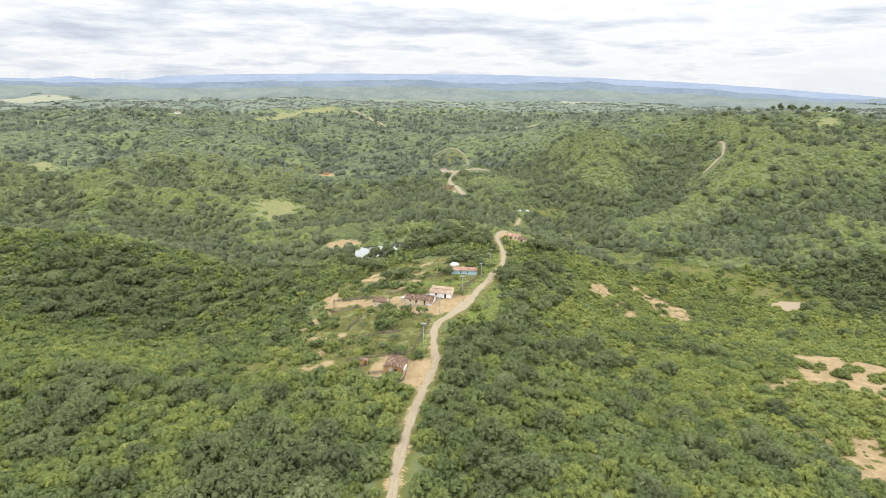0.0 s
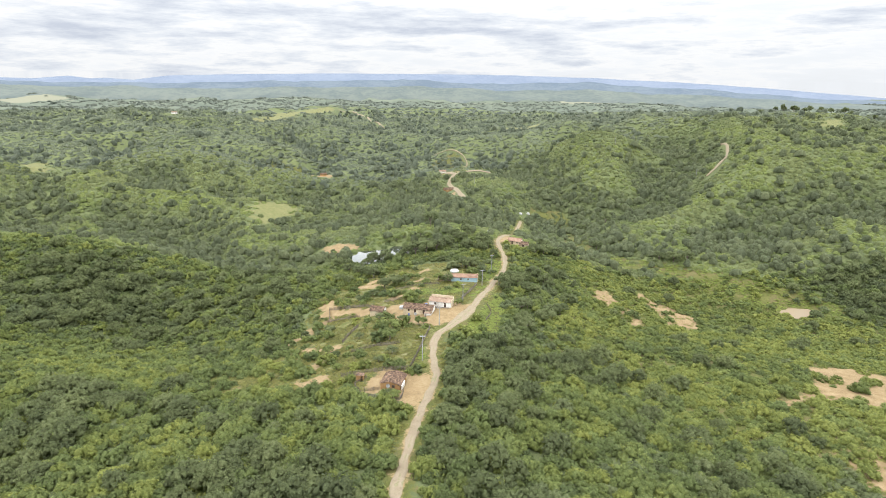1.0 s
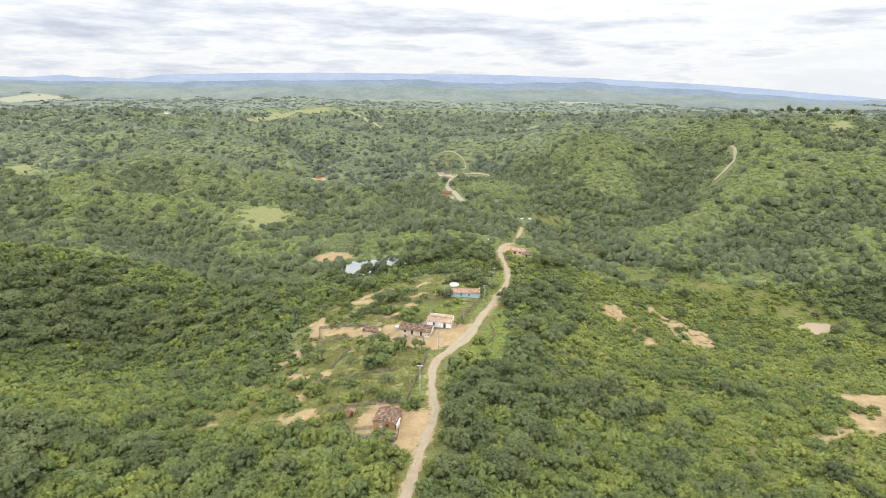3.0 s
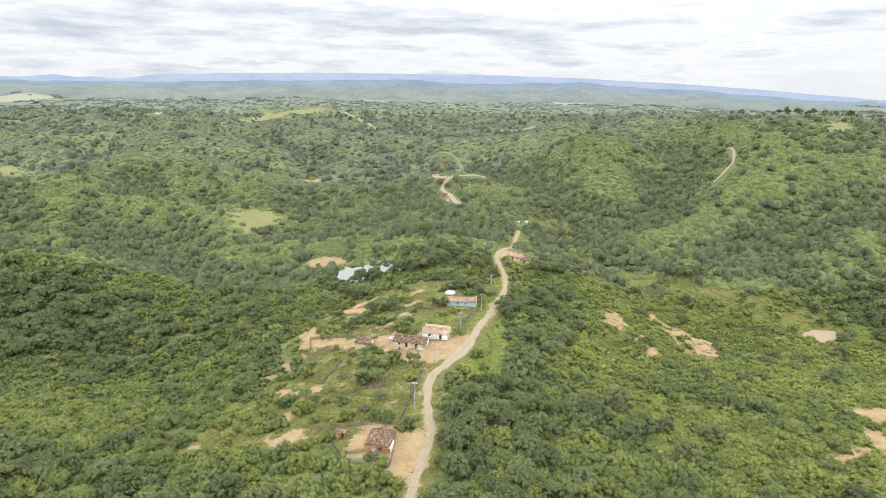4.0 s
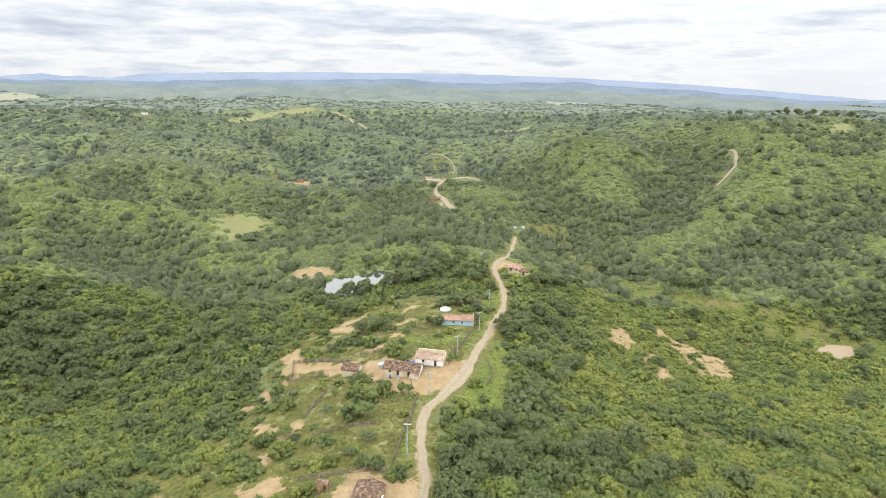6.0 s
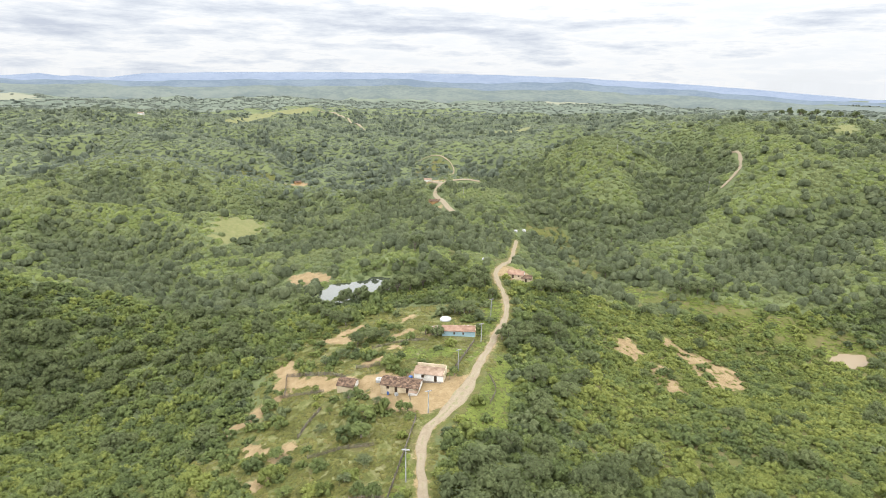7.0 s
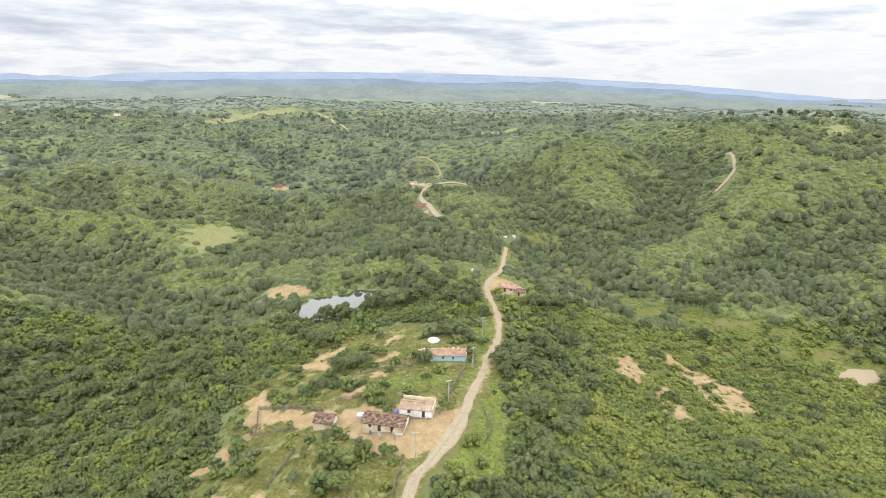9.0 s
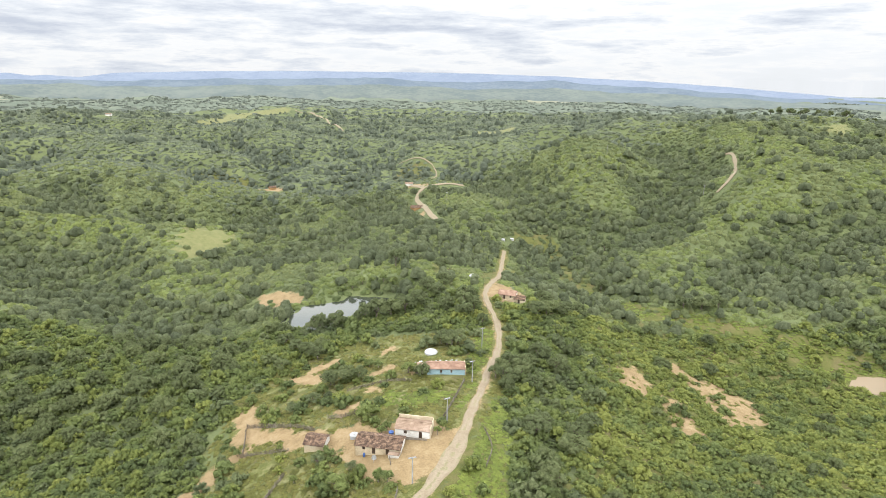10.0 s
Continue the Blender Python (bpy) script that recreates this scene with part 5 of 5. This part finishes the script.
fresh = kind > 0.36 + 0.0009 * (y - 335)
tall = r * rng.uniform(0.6, 0.95, len(x))
scatter("shrubs", MID_FORMS, x[~fresh], y[~fresh], r[~fresh], tone[~fresh], M_MIDSCRUB, "scrub covering the middle slopes, painted a haze-dulled green", "shrubs", 13, 0.2, tall[~fresh])
scatter("shrubs", MID_FORMS, x[fresh], y[fresh], r[fresh], np.clip(tone[fresh] + 0.05, 0, 1), M_SHRUB, "fresh green scrub on the middle slopes", "shrubs", 26, 0.2, tall[fresh])
x, y, rng = spots(335, 680, 5.6, 33, 0.78, 24)
keep = rng.uniform(size=len(x)) < chance(x, y) * np.clip(0.36 + 0.75 * (is_wood(x, y) - 0.10) + 0.25 * patchy(x, y, 14, 3.1), 0.12, 0.85)
x, y = x[keep], y[keep]
r = np.clip(rng.lognormal(1.12, 0.24, len(x)), 1.9, 4.8)
scatter("trees", MID_TREES, x, y, r, np.clip(rng.normal(0.52, 0.26, len(x)), 0, 1), M_MIDTREE, "dark olive trees in the middle hollows, slightly greyed as haze", "trees", 14, -0.05, r * rng.uniform(0.95, 1.25, len(x)))

# far slopes
x, y, rng = spots(640, 1450, 5.8, 4, 0.78, 26)
keep = rng.uniform(size=len(x)) < chance(x, y, False) * np.clip((y - 640) / 70, 0, 1) * np.clip((1450 - y) / 120, 0, 1)
x, y = x[keep], y[keep]
r = np.clip(rng.lognormal(1.22, 0.20, len(x)), 2.2, 5.0)
# spurs lighter, hollows darker by crest: terrain light and zoning put into the tone
tone = np.clip(0.52 + 0.24 * patchy(x, y, 70, 1.0) + 0.14 * patchy(x, y, 19, 2.0) + 0.045 * crest(x, y, 60) + rng.normal(0, 0.15, len(x)), 0, 1)
tall = r * rng.uniform(0.45, 0.7, len(x))
scatter("shrubs", FAR_FORMS, x, y, r, tone, M_FARSCRUB, "scrub on the far slopes, painted hazy grey green", "shrubs", 15, 0.2, tall)
x, y, rng = spots(680, 1450, 8.0, 34, 0.78, 26)
keep = rng.uniform(size=len(x)) < chance(x, y, False) * np.clip(0.16 + 0.9 * (is_wood(x, y) - 0.2), 0.06, 0.8)
x, y = x[keep], y[keep]
r = np.clip(rng.lognormal(1.38, 0.24, len(x)), 2.5, 6.5)
scatter("trees", FAR_TREES, x, y, r, np.clip(rng.normal(0.48, 0.24, len(x)), 0, 1), M_FARTREE, "dark trees on the far slopes, painted hazy grey green", "trees", 16, 0.0, r * rng.uniform(0.9, 1.2, len(x)))

# far woods
x, y, rng = spots(1330, 3000, 17.0, 5, 0.78, 30)
keep = rng.uniform(size=len(x)) < chance(x, y, False) * np.clip(0.75 + 0.5 * patchy(x, y, 120, 3.0), 0.2, 1)
x, y = x[keep], y[keep]
scatter("trees", DOT_FORMS, x, y, rng.uniform(5.5, 11.0, len(x)), np.clip(0.5 + 0.3 * patchy(x, y, 150, 1) + rng.normal(0, 0.2, len(x)), 0, 1), M_FARWOOD, "far woods toward the horizon, painted hazy grey green", "trees", 17, 0.3, rng.uniform(4, 7, len(x)))


# ---------------------------------------------------------------- single trees near the houses, roads and pond
def tree_parts(seed, lobes, cards, size, spread, mat):
    """Trunk, limbs and crown of a tree whose crown is about one metre in radius and whose top is two metres up."""
    rng = random.Random(seed)
    bm = bmesh.new()
    rod(bm, (0, 0, -0.25), (0.03, 0.02, 0.75), 0.085, 0.06, 7)
    for i in range(5):
        a = i * 1.257 + rng.uniform(-0.3, 0.3)
        mid = Vector((0.25 * math.cos(a), 0.25 * math.sin(a), 0.95 + rng.uniform(-0.1, 0.15)))
        rod(bm, (0.02, 0.01, 0.6), mid, 0.05, 0.035, 6)
        rod(bm, mid, (0.6 * math.cos(a + 0.2), 0.6 * math.sin(a + 0.2), 1.3 + rng.uniform(-0.1, 0.2)), 0.035, 0.015, 5)
    trunk = bpy.data.meshes.new("trunk")
    bm.to_mesh(trunk)
    bm.free()
    trunk.materials.append(M_BARK)
    V, F, rounded = plant(seed, lobes, cards, size, "oct", spread, 1.0, 0.72)
    V[:, 2] = V[:, 2] * 1.05 + 0.55
    tone = np.full(len(V), rng.uniform(0.55, 0.85) if mat == M_SHRUB else rng.uniform(0.3, 0.85))
    return trunk, mesh_from("crown", V, F, [mat], np.arange(len(F)) < rounded, {"tone": tone})


TREE_KINDS = {"olive": [tree_parts(600 + i, 9, 700, 0.14, 0.62, M_TREE) for i in range(4)],
              "green": [tree_parts(620 + i, 8, 600, 0.15, 0.50, M_SHRUB) for i in range(3)],
              "grey": [tree_parts(640 + i, 8, 420, 0.13, 0.62, M_GREYBUSH) for i in range(2)]}
LABELS = {"olive": "dark olive thorn tree with a spreading feathery crown", "green": "round bright green leafy tree", "grey": "sparse grey green bush with thin leaves"}
count = 0


def stand(kind, x, y, r, tall):
    global count
    trunk, crown = TREE_KINDS[kind][count % len(TREE_KINDS[kind])]
    count += 1
    t = thing("tree", Matrix.LocRotScale((x, y, ground_at(x, y)), Euler((0, 0, count * 1.9)), (r, r, tall / 2.1)), LABELS[kind], "tree", "trees of the hamlet")
    for name, me in (("trunk", trunk), ("crown", crown)):
        ob = new(name, me)
        ob.parent = t


# pond trees
for x, y, r, h in ((-38, 321, 4.6, 10), (-31, 319, 4.4, 9.5), (-14, 318, 5.0, 10), (-8, 316, 5.6, 10), (-2, 318, 5.2, 8.5), (-19, 322, 4.2, 8), (4, 322, 4.6, 8), (-42, 326, 3.4, 6), (8, 338, 4.6, 8), (16, 344, 4.4, 7.5), (12, 330, 4.0, 7),
                   (22, 316, 4.2, 8), (24, 322, 4.4, 8.5), (21, 305, 4.0, 8), (13, 283, 4.2, 6.5), (17, 284, 3.6, 6), (38, 254, 3.6, 6.5), (31.5, 256, 3.4, 6.5), (29, 250, 2.8, 5.5), (36, 262, 3.8, 7), (45, 276, 4.2, 8), (50, 270, 3.8, 7),
                   (33, 227, 4.2, 6.5), (42, 222, 4.4, 6.5), (51, 236, 3.8, 6), (36, 231, 3.4, 6), (45, 229, 3.6, 6), (-22, 263, 4.0, 6.5), (-26, 262, 3.2, 6), (-38, 292, 4.0, 7), (-34, 288, 3.0, 6), (-46, 282, 3.0, 6), (20, 190, 3.4, 6), (15, 184, 3.2, 5.5),
                   (24, 178, 3.4, 6), (32, 206, 3.8, 6.5), (110, 398, 5.0, 8), (109, 444, 5.2, 9), (135, 467, 5, 8), (148, 357, 5.0, 8), (140, 360, 4.6, 8), (156, 356, 4.8, 8), (52, 312, 4.6, 8), (58, 318, 4.8, 8), (67, 322, 4.6, 8), (60, 330, 4.8, 8),
                   (200, 292, 3.2, 4.5), (-103, 365, 4.6, 7), (-98, 362, 4, 6), (338, 618, 5, 7), (-44, 645, 5, 9), (44, 425, 4, 7), (17, 384, 4.4, 7)):
    stand("olive", x, y, r, h)
for x, y, r, h in ((-34, 369.5, 2.4, 3.8), (-29, 373, 2.8, 4.4), (-24, 374.5, 2.6, 4.8), (-19, 374, 2.8, 4.6), (-13, 373.5, 2.7, 5.0), (-8, 372, 2.6, 4.4), (-3, 366, 2.6, 4.4), (-1, 358, 2.4, 4.0), (-1.0, 262.2, 2.6, 4.6), (-8.2, 207.6, 1.9, 4.4), (-6.0, 207.0, 1.8, 3.8), (6.4, 224.2, 1.3, 3.2), (-8.2, 226.6, 1.7, 3.4), (-6.9, 228.2, 1.6, 3.2), (-17.5, 207, 3.4, 5.2), (-18, 198, 3.8, 5.2), (-12.5, 210.5, 1.8, 4.0), (-12.5, 152.2, 2.2, 3.2), (-11, 269, 2.0, 3.4), (-14, 271, 1.8, 3.4), (8, 227, 1.3, 3.0), (-48, 233, 1.4, 2.6),
                   (-40, 196, 2.4, 3.6), (-33.5, 178, 2.2, 3.0), (-55, 178, 1.8, 2.6), (18.5, 259.5, 1.1, 2.6), (-29, 214, 1.2, 2.6)):
    stand("green", x, y, r, h)
for x, y, r, h in ((-16, 186, 2.4, 3.0), (-30, 205, 2.0, 2.6), (-30, 252, 2.8, 3.6), (-36, 250, 2.6, 3.4), (-15, 213.5, 1.8, 3.0), (-24, 219, 2.2, 3.4), (-14, 153.8, 1.7, 2.6), (-20, 180, 2.0, 2.6), (-52, 232, 1.6, 2.6), (-7, 390, 4.2, 13), (-4, 392, 3.4, 12)):
    stand("grey", x, y, r, h)
# ridge line trees on the hill
rng = np.random.RandomState(9)
for x, y in ((415, 771), (420, 751), (427, 747), (435, 747), (440, 752), (447, 752), (461, 761), (470, 761), (476, 757), (478, 745), (474, 728), (480, 716), (500, 735), (515, 742), (530, 745), (545, 748), (560, 746), (433, 756), (452, 764), (486, 722)):
    stand("olive", x + rng.uniform(-3, 3), y + rng.uniform(-3, 3), rng.uniform(2.6, 4.6), rng.uniform(7, 11.5))
# trees beside the road and the blue house
for x, y, r, h in ((14.5, 281, 4.0, 6.5), (11, 283.5, 3.4, 6), (19, 266, 1.6, 3.4), (27, 259, 2.6, 5), (30, 262.5, 3.2, 6.2), (33, 268, 3.2, 6), (-17, 262, 3.0, 5.2), (-44, 300, 3.4, 6), (-52, 290, 3.2, 6), (-50, 309, 3.8, 7), (26, 312, 3.6, 7.5), (28, 299, 2.6, 5.5)):
    stand("olive", x, y, r, h)
